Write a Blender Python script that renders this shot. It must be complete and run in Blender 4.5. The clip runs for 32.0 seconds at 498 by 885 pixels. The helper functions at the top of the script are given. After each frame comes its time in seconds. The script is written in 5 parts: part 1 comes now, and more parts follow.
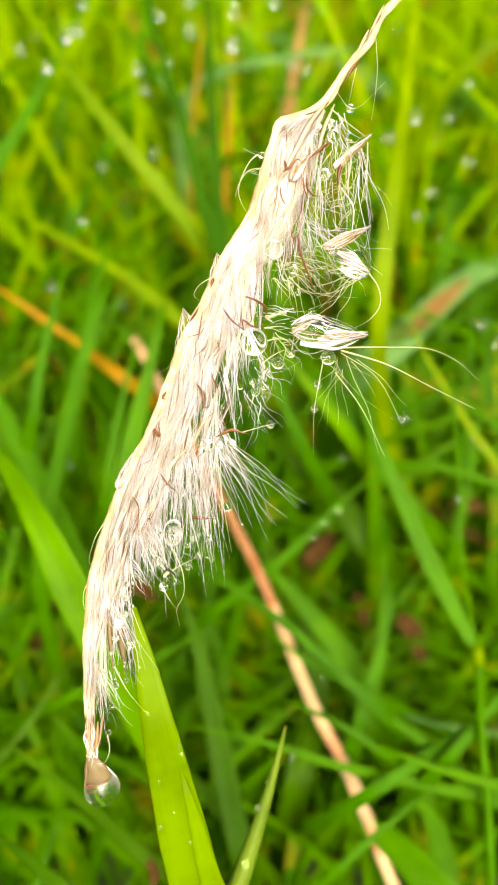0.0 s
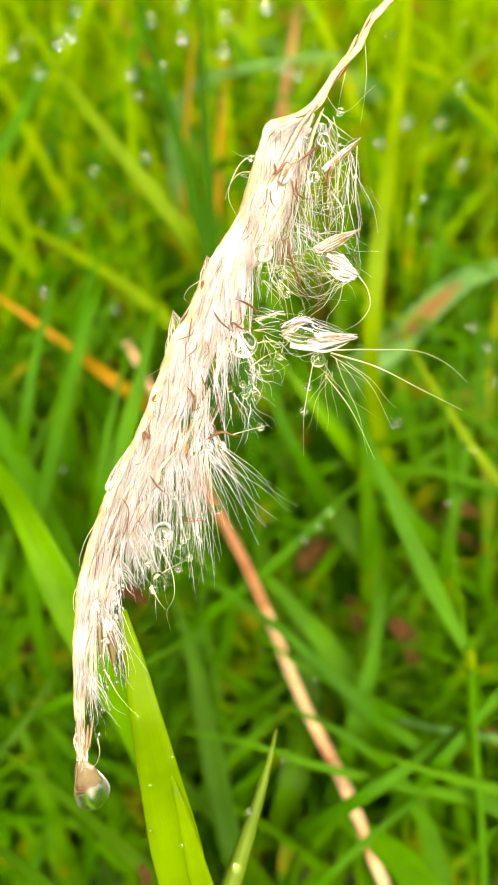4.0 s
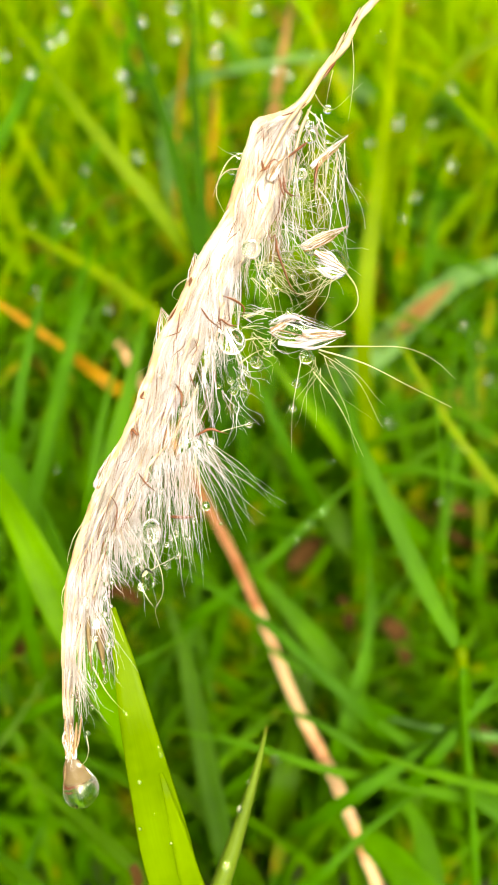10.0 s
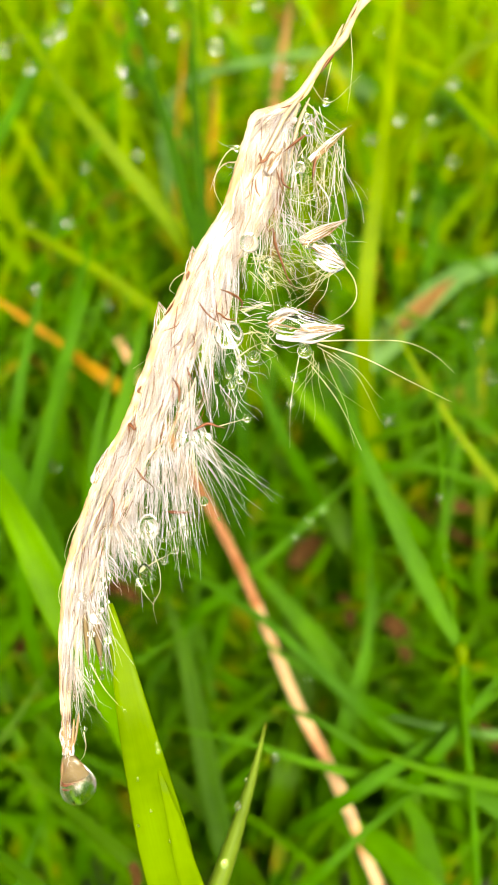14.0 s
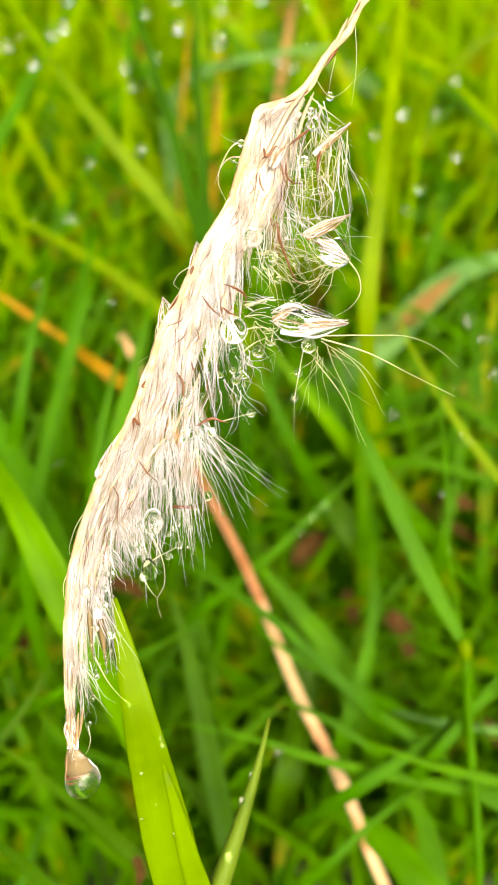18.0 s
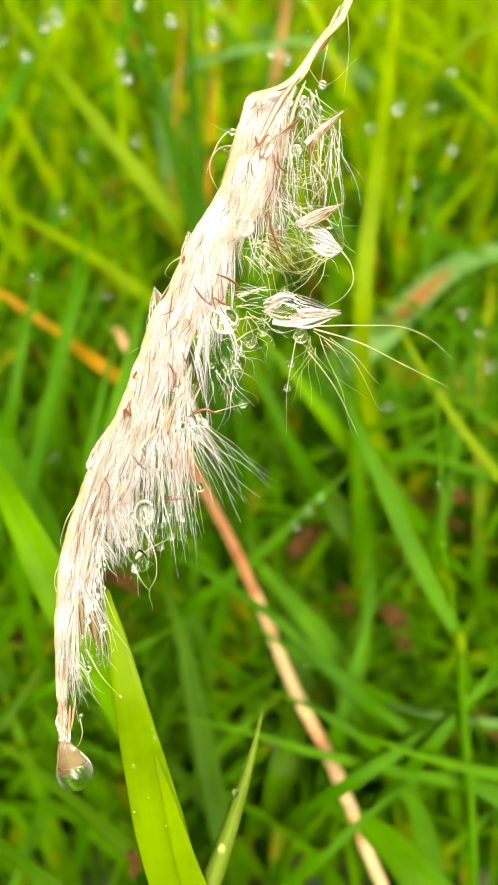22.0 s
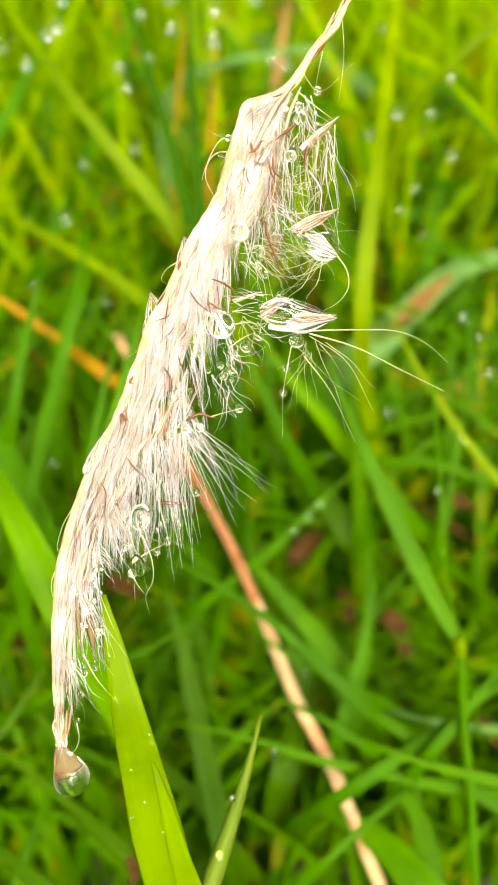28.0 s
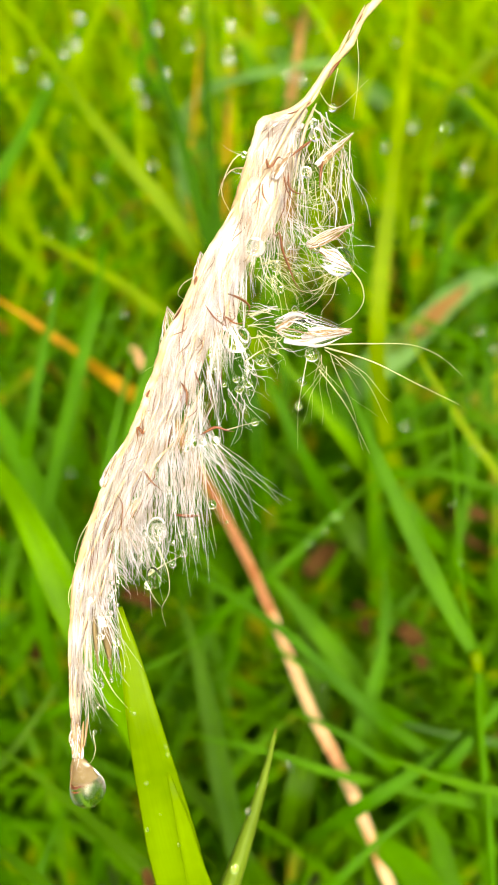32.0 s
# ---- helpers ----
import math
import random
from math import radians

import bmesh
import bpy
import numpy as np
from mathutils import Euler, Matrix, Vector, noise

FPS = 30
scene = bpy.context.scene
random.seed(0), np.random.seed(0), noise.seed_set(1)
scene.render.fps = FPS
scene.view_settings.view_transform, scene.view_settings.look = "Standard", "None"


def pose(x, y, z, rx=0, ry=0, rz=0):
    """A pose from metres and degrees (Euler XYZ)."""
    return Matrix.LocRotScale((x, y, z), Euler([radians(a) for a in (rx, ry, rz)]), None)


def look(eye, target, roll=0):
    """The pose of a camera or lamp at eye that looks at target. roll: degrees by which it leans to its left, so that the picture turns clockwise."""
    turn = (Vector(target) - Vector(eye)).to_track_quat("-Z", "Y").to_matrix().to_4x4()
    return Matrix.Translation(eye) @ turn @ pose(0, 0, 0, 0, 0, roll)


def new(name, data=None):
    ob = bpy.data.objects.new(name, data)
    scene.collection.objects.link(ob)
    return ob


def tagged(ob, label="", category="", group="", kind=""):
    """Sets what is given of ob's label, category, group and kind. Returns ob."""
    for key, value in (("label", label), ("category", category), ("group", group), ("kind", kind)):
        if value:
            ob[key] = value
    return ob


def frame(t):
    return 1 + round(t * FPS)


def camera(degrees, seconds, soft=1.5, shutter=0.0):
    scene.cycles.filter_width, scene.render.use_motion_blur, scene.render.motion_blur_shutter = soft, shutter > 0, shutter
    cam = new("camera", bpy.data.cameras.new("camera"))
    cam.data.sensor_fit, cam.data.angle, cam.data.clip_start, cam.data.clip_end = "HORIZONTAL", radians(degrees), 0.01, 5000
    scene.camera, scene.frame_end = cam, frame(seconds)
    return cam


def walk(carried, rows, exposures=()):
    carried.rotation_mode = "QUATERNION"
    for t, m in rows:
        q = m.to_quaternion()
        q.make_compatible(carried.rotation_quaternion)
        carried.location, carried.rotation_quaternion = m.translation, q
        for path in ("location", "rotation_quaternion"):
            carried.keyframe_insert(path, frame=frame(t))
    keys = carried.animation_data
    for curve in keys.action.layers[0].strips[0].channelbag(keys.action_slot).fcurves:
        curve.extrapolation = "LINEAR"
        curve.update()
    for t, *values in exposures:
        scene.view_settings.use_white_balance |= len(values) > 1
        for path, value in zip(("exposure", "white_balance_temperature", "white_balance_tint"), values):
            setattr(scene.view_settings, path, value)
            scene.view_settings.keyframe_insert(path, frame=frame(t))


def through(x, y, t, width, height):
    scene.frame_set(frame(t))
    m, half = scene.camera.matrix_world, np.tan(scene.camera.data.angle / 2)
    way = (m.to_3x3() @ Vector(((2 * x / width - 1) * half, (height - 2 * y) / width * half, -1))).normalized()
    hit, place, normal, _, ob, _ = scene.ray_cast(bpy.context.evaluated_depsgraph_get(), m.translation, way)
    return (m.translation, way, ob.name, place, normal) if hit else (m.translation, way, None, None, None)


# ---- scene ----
# The camera: a phone held by hand, a hand's width from the seed head.
PATH = [
    (0, -0.00150, 0.00061, 0.19079, 47.475, 0.257, 0.629),
    (0.5, -0.00152, 0.00059, 0.19079, 47.605, 0.128, 0.551),
    (1, -0.00139, 0.00046, 0.19066, 47.788, 0.021, 0.416),
    (1.5, -0.00132, 0.00048, 0.19069, 47.751, -0.038, 0.346),
    (2, -0.00104, 0.00044, 0.19086, 47.693, -0.015, 0.184),
    (2.5, -0.00080, 0.00041, 0.19075, 47.779, -0.044, 0.133),
    (3, -0.00101, 0.00037, 0.19074, 47.854, -0.009, 0.277),
    (3.5, -0.00105, 0.00038, 0.19068, 47.801, 0.069, 0.336),
    (5.5, -0.00099, 0.00025, 0.19057, 48.015, -0.073, 0.193),
    (6, -0.00100, 0.00025, 0.19048, 47.963, -0.005, 0.273),
    (6.5, -0.00089, 0.00016, 0.19038, 48.064, -0.124, 0.131),
    (7, -0.00068, 0.00019, 0.19049, 47.945, -0.092, 0.101),
    (7.5, -0.00075, 0.00017, 0.19064, 47.912, 0.040, 0.200),
    (8, -0.00080, 0.00014, 0.19045, 47.973, 0.007, 0.212),
    (8.5, -0.00058, 0.00014, 0.19026, 48.042, 0.039, 0.246),
    (9, -0.00055, 0.00014, 0.19006, 48.050, 0.010, 0.231),
    (9.5, -0.00070, 0.00008, 0.19019, 47.904, 0.031, 0.240),
    (10, -0.00033, 0.00001, 0.19028, 47.974, -0.071, -0.006),
    (10.5, -0.00030, 0.00010, 0.19022, 47.961, 0.009, 0.126),
    (11, -0.00029, 0.00001, 0.19012, 48.135, -0.035, 0.070),
    (11.5, -0.00007, 0.00006, 0.18981, 48.100, -0.125, -0.043),
    (12, -0.00023, 0.00009, 0.18997, 47.957, -0.082, -0.002),
    (12.5, 0.00001, 0.00004, 0.19013, 47.909, -0.062, -0.093),
    (13, -0.00000, 0.00000, 0.19000, 48.000, -0.000, -0.000),
    (13.5, 0.00007, 0.00001, 0.18979, 47.986, -0.017, 0.002),
    (14, 0.00005, 0.00004, 0.18960, 47.946, 0.035, 0.070),
    (14.5, 0.00012, 0.00002, 0.18966, 47.857, -0.011, 0.029),
    (16.5, -0.00007, -0.00001, 0.18949, 47.575, 0.207, 0.264),
    (17, -0.00008, 0.00003, 0.18932, 47.505, 0.158, 0.249),
    (17.5, 0.00013, -0.00010, 0.18966, 47.675, 0.148, 0.147),
    (18, -0.00007, -0.00012, 0.18950, 47.714, 0.158, 0.229),
    (18.5, 0.00012, -0.00004, 0.18930, 47.736, 0.084, 0.148),
    (19, 0.00041, -0.00005, 0.18913, 47.742, 0.078, 0.052),
    (19.5, 0.00066, 0.00002, 0.18905, 47.564, 0.066, 0.019),
    (20, 0.00050, -0.00008, 0.18922, 47.497, 0.049, -0.070),
    (20.5, 0.00053, -0.00009, 0.18915, 47.539, 0.140, 0.055),
    (21, 0.00096, -0.00004, 0.18902, 47.625, 0.129, -0.013),
    (21.5, 0.00070, -0.00009, 0.18879, 47.614, 0.096, 0.009),
    (22, 0.00047, -0.00012, 0.18887, 47.406, 0.094, 0.059),
    (22.5, 0.00067, -0.00017, 0.18898, 47.333, 0.140, 0.007),
    (23, 0.00056, -0.00015, 0.18888, 47.457, 0.195, 0.120),
    (23.5, 0.00057, -0.00008, 0.18868, 47.447, 0.351, 0.347),
    (24, 0.00057, -0.00025, 0.18882, 47.919, 0.429, 0.546),
    (24.5, 0.00066, -0.00019, 0.18879, 47.676, 0.565, 0.604),
    (25, 0.00063, -0.00025, 0.18892, 47.746, 0.592, 0.595),
    (25.5, 0.00091, -0.00026, 0.18888, 47.861, 0.493, 0.491),
    (27.5, 0.00117, -0.00044, 0.18888, 47.930, 0.346, 0.120),
    (28, 0.00124, -0.00039, 0.18876, 47.909, 0.374, 0.178),
    (28.5, 0.00123, -0.00039, 0.18871, 47.950, 0.355, 0.139),
    (29, 0.00104, -0.00039, 0.18862, 47.800, 0.455, 0.361),
    (29.5, 0.00106, -0.00034, 0.18897, 47.838, 0.529, 0.390),
    (30, 0.00111, -0.00056, 0.18910, 48.158, 0.645, 0.520),
    (30.5, 0.00112, -0.00037, 0.18883, 48.046, 0.843, 0.772),
    (31, 0.00098, -0.00050, 0.18900, 48.319, 0.855, 0.861),
    (31.5, 0.00109, -0.00062, 0.18909, 48.712, 1.036, 1.094),
    (32, 0.00124, -0.00060, 0.18929, 48.666, 1.072, 1.020),
]
cam = camera(34.0, 32.0, soft=1.9)
cam.data.dof.use_dof = True
cam.data.dof.focus_distance = 0.082
cam.data.dof.aperture_fstop = 27.0
walk(cam, [(r[0], pose(*r[1:])) for r in PATH])

# ---- light: a bright, thinly clouded day after rain ----
SUN_UP, SUN_ROUND = 50.0, 168.0     # degrees above the horizon, degrees round from north
world = bpy.data.worlds.new("overcast_sky")
scene.world = world
world.use_nodes = True
wn = world.node_tree
sky = wn.nodes.new("ShaderNodeTexSky")
sky.sky_type = "NISHITA"
sky.sun_disc = False
sky.sun_elevation, sky.sun_rotation = radians(SUN_UP), radians(SUN_ROUND)
sky.air_density, sky.dust_density, sky.ozone_density = 0.4, 8.0, 0.0
wn.links.new(sky.outputs[0], wn.nodes["Background"].inputs[0])
wn.nodes["Background"].inputs[1].default_value = 0.15
sun_data = bpy.data.lights.new("sun", "SUN")
sun_data.energy, sun_data.angle, sun_data.color = 1.5, radians(12), (1.0, 0.94, 0.84)
sun = new("sun", sun_data)
a, e = radians(SUN_ROUND), radians(SUN_UP)
sun_way = Vector((math.sin(a) * math.cos(e), math.cos(a) * math.cos(e), math.sin(e)))
sun.matrix_world = look(sun_way * 3, (0, 0, 0))
scene.view_settings.exposure = 1.69
scene.view_settings.use_white_balance = True
scene.view_settings.white_balance_temperature = 7900
scene.view_settings.white_balance_tint = -3


# ---- materials ----
def material(name):
    m = bpy.data.materials.new(name)
    m.use_nodes = True
    nt = m.node_tree
    return m, nt, nt.nodes["Principled BSDF"]


def node(nt, kind, **values):
    n = nt.nodes.new(kind)
    for k, v in values.items():
        n.inputs[k.replace("_", " ")].default_value = v
    return n


def ramp(nt, source, stops):
    r = nt.nodes.new("ShaderNodeValToRGB")
    el = r.color_ramp.elements
    while len(el) < len(stops):
        el.new(0.5)
    for e_, (p_, c_) in zip(el, stops):
        e_.position, e_.color = p_, (*c_, 1)
    nt.links.new(source, r.inputs[0])
    return r.outputs[0]


def mix(nt, a_, b_, f_, how="MIX"):
    m = nt.nodes.new("ShaderNodeMix")
    m.data_type, m.blend_type = "RGBA", how
    for sock, v in ((m.inputs[6], a_), (m.inputs[7], b_), (m.inputs[0], f_)):
        if isinstance(v, (int, float)):
            sock.default_value = v
        elif isinstance(v, tuple):
            sock.default_value = (*v, 1)
        else:
            nt.links.new(v, sock)
    return m.outputs[2]


def leaf_material(name, dark, light, brown=None, brown_from=0.62, through=0.45, rough=0.5, islands=False, vein=1.0):
    """A grass leaf: lengthwise veins, mottling, browned patches, light passing through."""
    m, nt, bsdf = material(name)
    uv = nt.nodes.new("ShaderNodeTexCoord")
    stretch = node(nt, "ShaderNodeMapping", Scale=(9.0, 0.35, 1.0))
    nt.links.new(uv.outputs["UV"], stretch.inputs[0])
    veins = node(nt, "ShaderNodeTexNoise", Scale=3.0, Detail=3.0)
    nt.links.new(stretch.outputs[0], veins.inputs["Vector"])
    blots = node(nt, "ShaderNodeTexNoise", Scale=70.0, Detail=4.0, Roughness=0.65)
    nt.links.new(uv.outputs["Object"], blots.inputs["Vector"])
    broad = node(nt, "ShaderNodeTexNoise", Scale=16.0, Detail=2.0)
    nt.links.new(uv.outputs["Object"], broad.inputs["Vector"])
    if islands:
        each = nt.nodes.new("ShaderNodeNewGeometry").outputs["Random Per Island"]
    else:
        each = nt.nodes.new("ShaderNodeObjectInfo").outputs["Random"]
    tone = mix(nt, dark, light, ramp(nt, broad.outputs[0], [(0.35, (0, 0, 0)), (0.65, (1, 1, 1))]))
    tone = mix(nt, tone, mix(nt, dark, light, each), 0.6)
    tone = mix(nt, tone, ramp(nt, veins.outputs[0], [(0.3, (0.82, 0.82, 0.82)), (0.7, (1.12, 1.12, 1.12))]), vein, "MULTIPLY")
    tone = mix(nt, tone, ramp(nt, blots.outputs[0], [(0.35, (0.75, 0.78, 0.7)), (0.65, (1.15, 1.12, 1.1))]), 1.0, "MULTIPLY")
    if brown:
        tone = mix(nt, tone, brown, ramp(nt, blots.outputs[0], [(brown_from - 0.06, (0, 0, 0)), (brown_from + 0.06, (1, 1, 1))]))
    nt.links.new(tone, bsdf.inputs["Base Color"])
    bsdf.inputs["Roughness"].default_value = rough
    bsdf.inputs["Specular IOR Level"].default_value = 0.08
    bump = node(nt, "ShaderNodeBump", Strength=0.25 * vein, Distance=0.0002)
    nt.links.new(veins.outputs[0], bump.inputs["Height"])
    nt.links.new(bump.outputs[0], bsdf.inputs["Normal"])
    glow = nt.nodes.new("ShaderNodeBsdfTranslucent")
    nt.links.new(mix(nt, tone, (1.2, 1.2, 0.3), 1.0, "MULTIPLY"), glow.inputs[0])
    both = nt.nodes.new("ShaderNodeMixShader")
    both.inputs[0].default_value = through
    nt.links.new(bsdf.outputs[0], both.inputs[1])
    nt.links.new(glow.outputs[0], both.inputs[2])
    nt.links.new(both.outputs[0], nt.nodes["Material Output"].inputs[0])
    return m


FRONT = leaf_material("smooth_lime_leaf", (0.103, 0.195, 0.0006), (0.123, 0.215, 0.0006), rough=0.4, vein=0.25)
LIME = leaf_material("lime_green_leaf", (0.09, 0.18, 0.0005), (0.15, 0.235, 0.0005))
BRIGHT = leaf_material("bright_green_leaf", (0.062, 0.185, 0.0005), (0.10, 0.225, 0.0005))
GREEN = leaf_material("mid_green_leaf", (0.031, 0.125, 0.0003), (0.063, 0.185, 0.0003))
DEEP = leaf_material("deep_green_leaf", (0.024, 0.083, 0.0), (0.044, 0.118, 0.0), through=0.45)
DARK = leaf_material("dark_green_leaf", (0.014, 0.062, 0.0), (0.026, 0.088, 0.0), through=0.35)
BLUISH = leaf_material("bluish_green_leaf", (0.05, 0.14, 0.025), (0.09, 0.19, 0.055), through=0.3)
YELLOW = leaf_material("yellowing_leaf", (0.16, 0.22, 0.003), (0.22, 0.26, 0.004), (0.26, 0.18, 0.01), 0.64)
ORANGE = leaf_material("orange_dead_leaf", (0.27, 0.135, 0.006), (0.37, 0.21, 0.008), (0.2, 0.09, 0.015), 0.6)
RUSTY = leaf_material("rust_spotted_leaf", (0.31, 0.17, 0.07), (0.38, 0.23, 0.10), (0.18, 0.16, 0.04), 0.60)
OLIVE = leaf_material("olive_rolled_leaf", (0.07, 0.12, 0.008), (0.10, 0.15, 0.015), (0.20, 0.09, 0.02), 0.66, through=0.15)
RED_STRAW = leaf_material("reddish_straw", (0.17, 0.075, 0.036), (0.26, 0.125, 0.065), (0.16, 0.06, 0.02), 0.6, through=0.1, rough=0.4)
STRAW = leaf_material("peach_straw", (0.35, 0.195, 0.105), (0.46, 0.32, 0.20), (0.28, 0.12, 0.05), 0.60, through=0.1, rough=0.4)
RIB = leaf_material("pale_midrib", (0.07, 0.20, 0.002), (0.13, 0.26, 0.004))
DRY = leaf_material("dry_ochre_leaf", (0.16, 0.07, 0.01), (0.34, 0.20, 0.02), (0.12, 0.03, 0.008), 0.55, islands=True)
BROWN = leaf_material("brown_dead_leaf", (0.03, 0.014, 0.004), (0.065, 0.032, 0.009), through=0.05, rough=0.9, islands=True)
TURF = leaf_material("turf_leaf", (0.017, 0.09, 0.0006), (0.07, 0.19, 0.0006), (0.16, 0.15, 0.005), 0.62, islands=True)
# lime turf; the brighter light on the farther lawn is put into this colour
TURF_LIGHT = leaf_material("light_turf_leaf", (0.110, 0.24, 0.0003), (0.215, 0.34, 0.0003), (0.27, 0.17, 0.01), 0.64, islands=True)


def hair_material(name, low, high, through, rough=0.3, share=(0.06, 0.3)):
    """Hair, husk or straw fibre: share says how many of the fibres keep the darker tone."""
    m, nt, bsdf = material(name)
    where = nt.nodes.new("ShaderNodeTexCoord")
    g = nt.nodes.new("ShaderNodeNewGeometry")
    n = node(nt, "ShaderNodeTexNoise", Scale=420.0, Detail=3.0)
    nt.links.new(where.outputs["Object"], n.inputs["Vector"])
    by_fibre = mix(nt, low, high, ramp(nt, g.outputs["Random Per Island"], [(share[0], (0, 0, 0)), (share[1], (1, 1, 1))]))
    tone = mix(nt, by_fibre, mix(nt, low, high, ramp(nt, n.outputs[0], [(0.35, (0, 0, 0)), (0.55, (1, 1, 1))])), 0.4)
    nt.links.new(tone, bsdf.inputs["Base Color"])
    bsdf.inputs["Roughness"].default_value = rough
    bsdf.inputs["Specular IOR Level"].default_value = 0.8 if rough < 0.2 else 0.5
    glow = nt.nodes.new("ShaderNodeBsdfTranslucent")
    nt.links.new(tone, glow.inputs[0])
    both = nt.nodes.new("ShaderNodeMixShader")
    both.inputs[0].default_value = through
    nt.links.new(bsdf.outputs[0], both.inputs[1])
    nt.links.new(glow.outputs[0], both.inputs[2])
    nt.links.new(both.outputs[0], nt.nodes["Material Output"].inputs[0])
    return m


def wool_material(name, low, high):
    """Matted wet wool: fine fibres drawn out along the length, blotched with peach."""
    m, nt, bsdf = material(name)
    where = nt.nodes.new("ShaderNodeTexCoord")
    fine = node(nt, "ShaderNodeMapping", Scale=(34.0, 2.2, 1.0))
    nt.links.new(where.outputs["UV"], fine.inputs[0])
    fibres = node(nt, "ShaderNodeTexNoise", Scale=1.6, Detail=5.0, Roughness=0.7, Distortion=0.4)
    nt.links.new(fine.outputs[0], fibres.inputs["Vector"])
    blots = node(nt, "ShaderNodeTexNoise", Scale=330.0, Detail=2.0)
    nt.links.new(where.outputs["Object"], blots.inputs["Vector"])
    tone = mix(nt, low, high, ramp(nt, blots.outputs[0], [(0.4, (0, 0, 0)), (0.62, (1, 1, 1))]))
    tone = mix(nt, tone, ramp(nt, fibres.outputs[0], [(0.32, (0.62, 0.54, 0.44)), (0.52, (1.0, 1.0, 1.0)), (0.7, (1.15, 1.14, 1.12))]), 1.0, "MULTIPLY")
    nt.links.new(tone, bsdf.inputs["Base Color"])
    bsdf.inputs["Roughness"].default_value = 0.32
    bump = node(nt, "ShaderNodeBump", Strength=0.7, Distance=0.0002)
    nt.links.new(fibres.outputs[0], bump.inputs["Height"])
    nt.links.new(bump.outputs[0], bsdf.inputs["Normal"])
    return m


HAIR = hair_material("wet_white_hair", (0.37, 0.295, 0.22), (0.635, 0.63, 0.71), 0.44, 0.15, (0.08, 0.4))
CREAM = hair_material("cream_hair", (0.33, 0.24, 0.19), (0.59, 0.56, 0.575), 0.44, 0.18, (0.1, 0.45))
SOAKED = hair_material("soaked_tan_hair", (0.27, 0.19, 0.145), (0.55, 0.535, 0.55), 0.44, 0.13, (0.12, 0.5))
AWN = hair_material("pale_yellow_awn", (0.38, 0.39, 0.17), (0.58, 0.58, 0.38), 0.5)
HUSK = hair_material("cream_husk", (0.27, 0.18, 0.10), (0.46, 0.38, 0.28), 0.3, 0.3, (0.1, 0.4))
STEM = hair_material("dry_cream_stem", (0.15, 0.08, 0.035), (0.44, 0.35, 0.21), 0.1, 0.45, (0.1, 0.4))
TAN = hair_material("wet_tan_husk", (0.14, 0.07, 0.03), (0.32, 0.215, 0.12), 0.25, 0.25, (0.1, 0.4))
STIGMA = hair_material("brown_stigma", (0.03, 0.007, 0.0005), (0.12, 0.030, 0.002), 0.05, 0.4, (0.1, 0.4))
RIDGE = wool_material("yellowish_ridge", (0.35, 0.215, 0.115), (0.50, 0.43, 0.32))
MEMBRANE = hair_material("wet_membrane", (0.10, 0.06, 0.02), (0.21, 0.155, 0.075), 0.5, 0.2)
CORE = wool_material("peach_wool", (0.37, 0.305, 0.258), (0.515, 0.495, 0.48))

WATER, nt, bsdf = material("water")
bsdf.inputs["Base Color"].default_value = (1, 1, 1, 1)
bsdf.inputs["Roughness"].default_value = 0.0
bsdf.inputs["IOR"].default_value = 1.333
bsdf.inputs["Transmission Weight"].default_value = 1.0

SOIL, nt, bsdf = material("mossy_soil")
where = nt.nodes.new("ShaderNodeTexCoord")
n1 = node(nt, "ShaderNodeTexNoise", Scale=25.0, Detail=8.0, Roughness=0.7)
n2 = node(nt, "ShaderNodeTexNoise", Scale=260.0, Detail=4.0)
for n_ in (n1, n2):
    nt.links.new(where.outputs["Object"], n_.inputs["Vector"])
tone = mix(nt, (0.012, 0.03, 0.002), (0.045, 0.018, 0.007), ramp(nt, n1.outputs[0], [(0.44, (0, 0, 0)), (0.66, (1, 1, 1))]))
tone = mix(nt, tone, ramp(nt, n2.outputs[0], [(0.3, (0.5, 0.5, 0.5)), (0.7, (1.4, 1.3, 1.2))]), 1.0, "MULTIPLY")
nt.links.new(tone, bsdf.inputs["Base Color"])
bsdf.inputs["Roughness"].default_value = 0.7
bump = node(nt, "ShaderNodeBump", Strength=0.8, Distance=0.004)
nt.links.new(n2.outputs[0], bump.inputs["Height"])
nt.links.new(bump.outputs[0], bsdf.inputs["Normal"])


# ---- mesh builders ----
def mesh_of(name, verts, faces, mat, uvs=None, smooth=True):
    me = bpy.data.meshes.new(name)
    me.from_pydata([tuple(v) for v in np.asarray(verts).tolist()], [], [tuple(f) for f in faces])
    if uvs is not None:
        layer = me.uv_layers.new(name="UVMap")
        idx = np.empty(len(me.loops), dtype=np.int32)
        me.loops.foreach_get("vertex_index", idx)
        layer.data.foreach_set("uv", np.asarray(uvs, dtype=np.float32)[idx].ravel())
    if smooth:
        me.polygons.foreach_set("use_smooth", np.ones(len(me.polygons), dtype=bool))
    me.materials.append(mat)
    me.update()
    return me


def piece(name, mesh, parent=None, label="", m=None):
    ob = new(name, mesh)
    if parent is not None:
        ob.parent = parent
    if m is not None:
        ob.matrix_basis = m
    return tagged(ob, label)


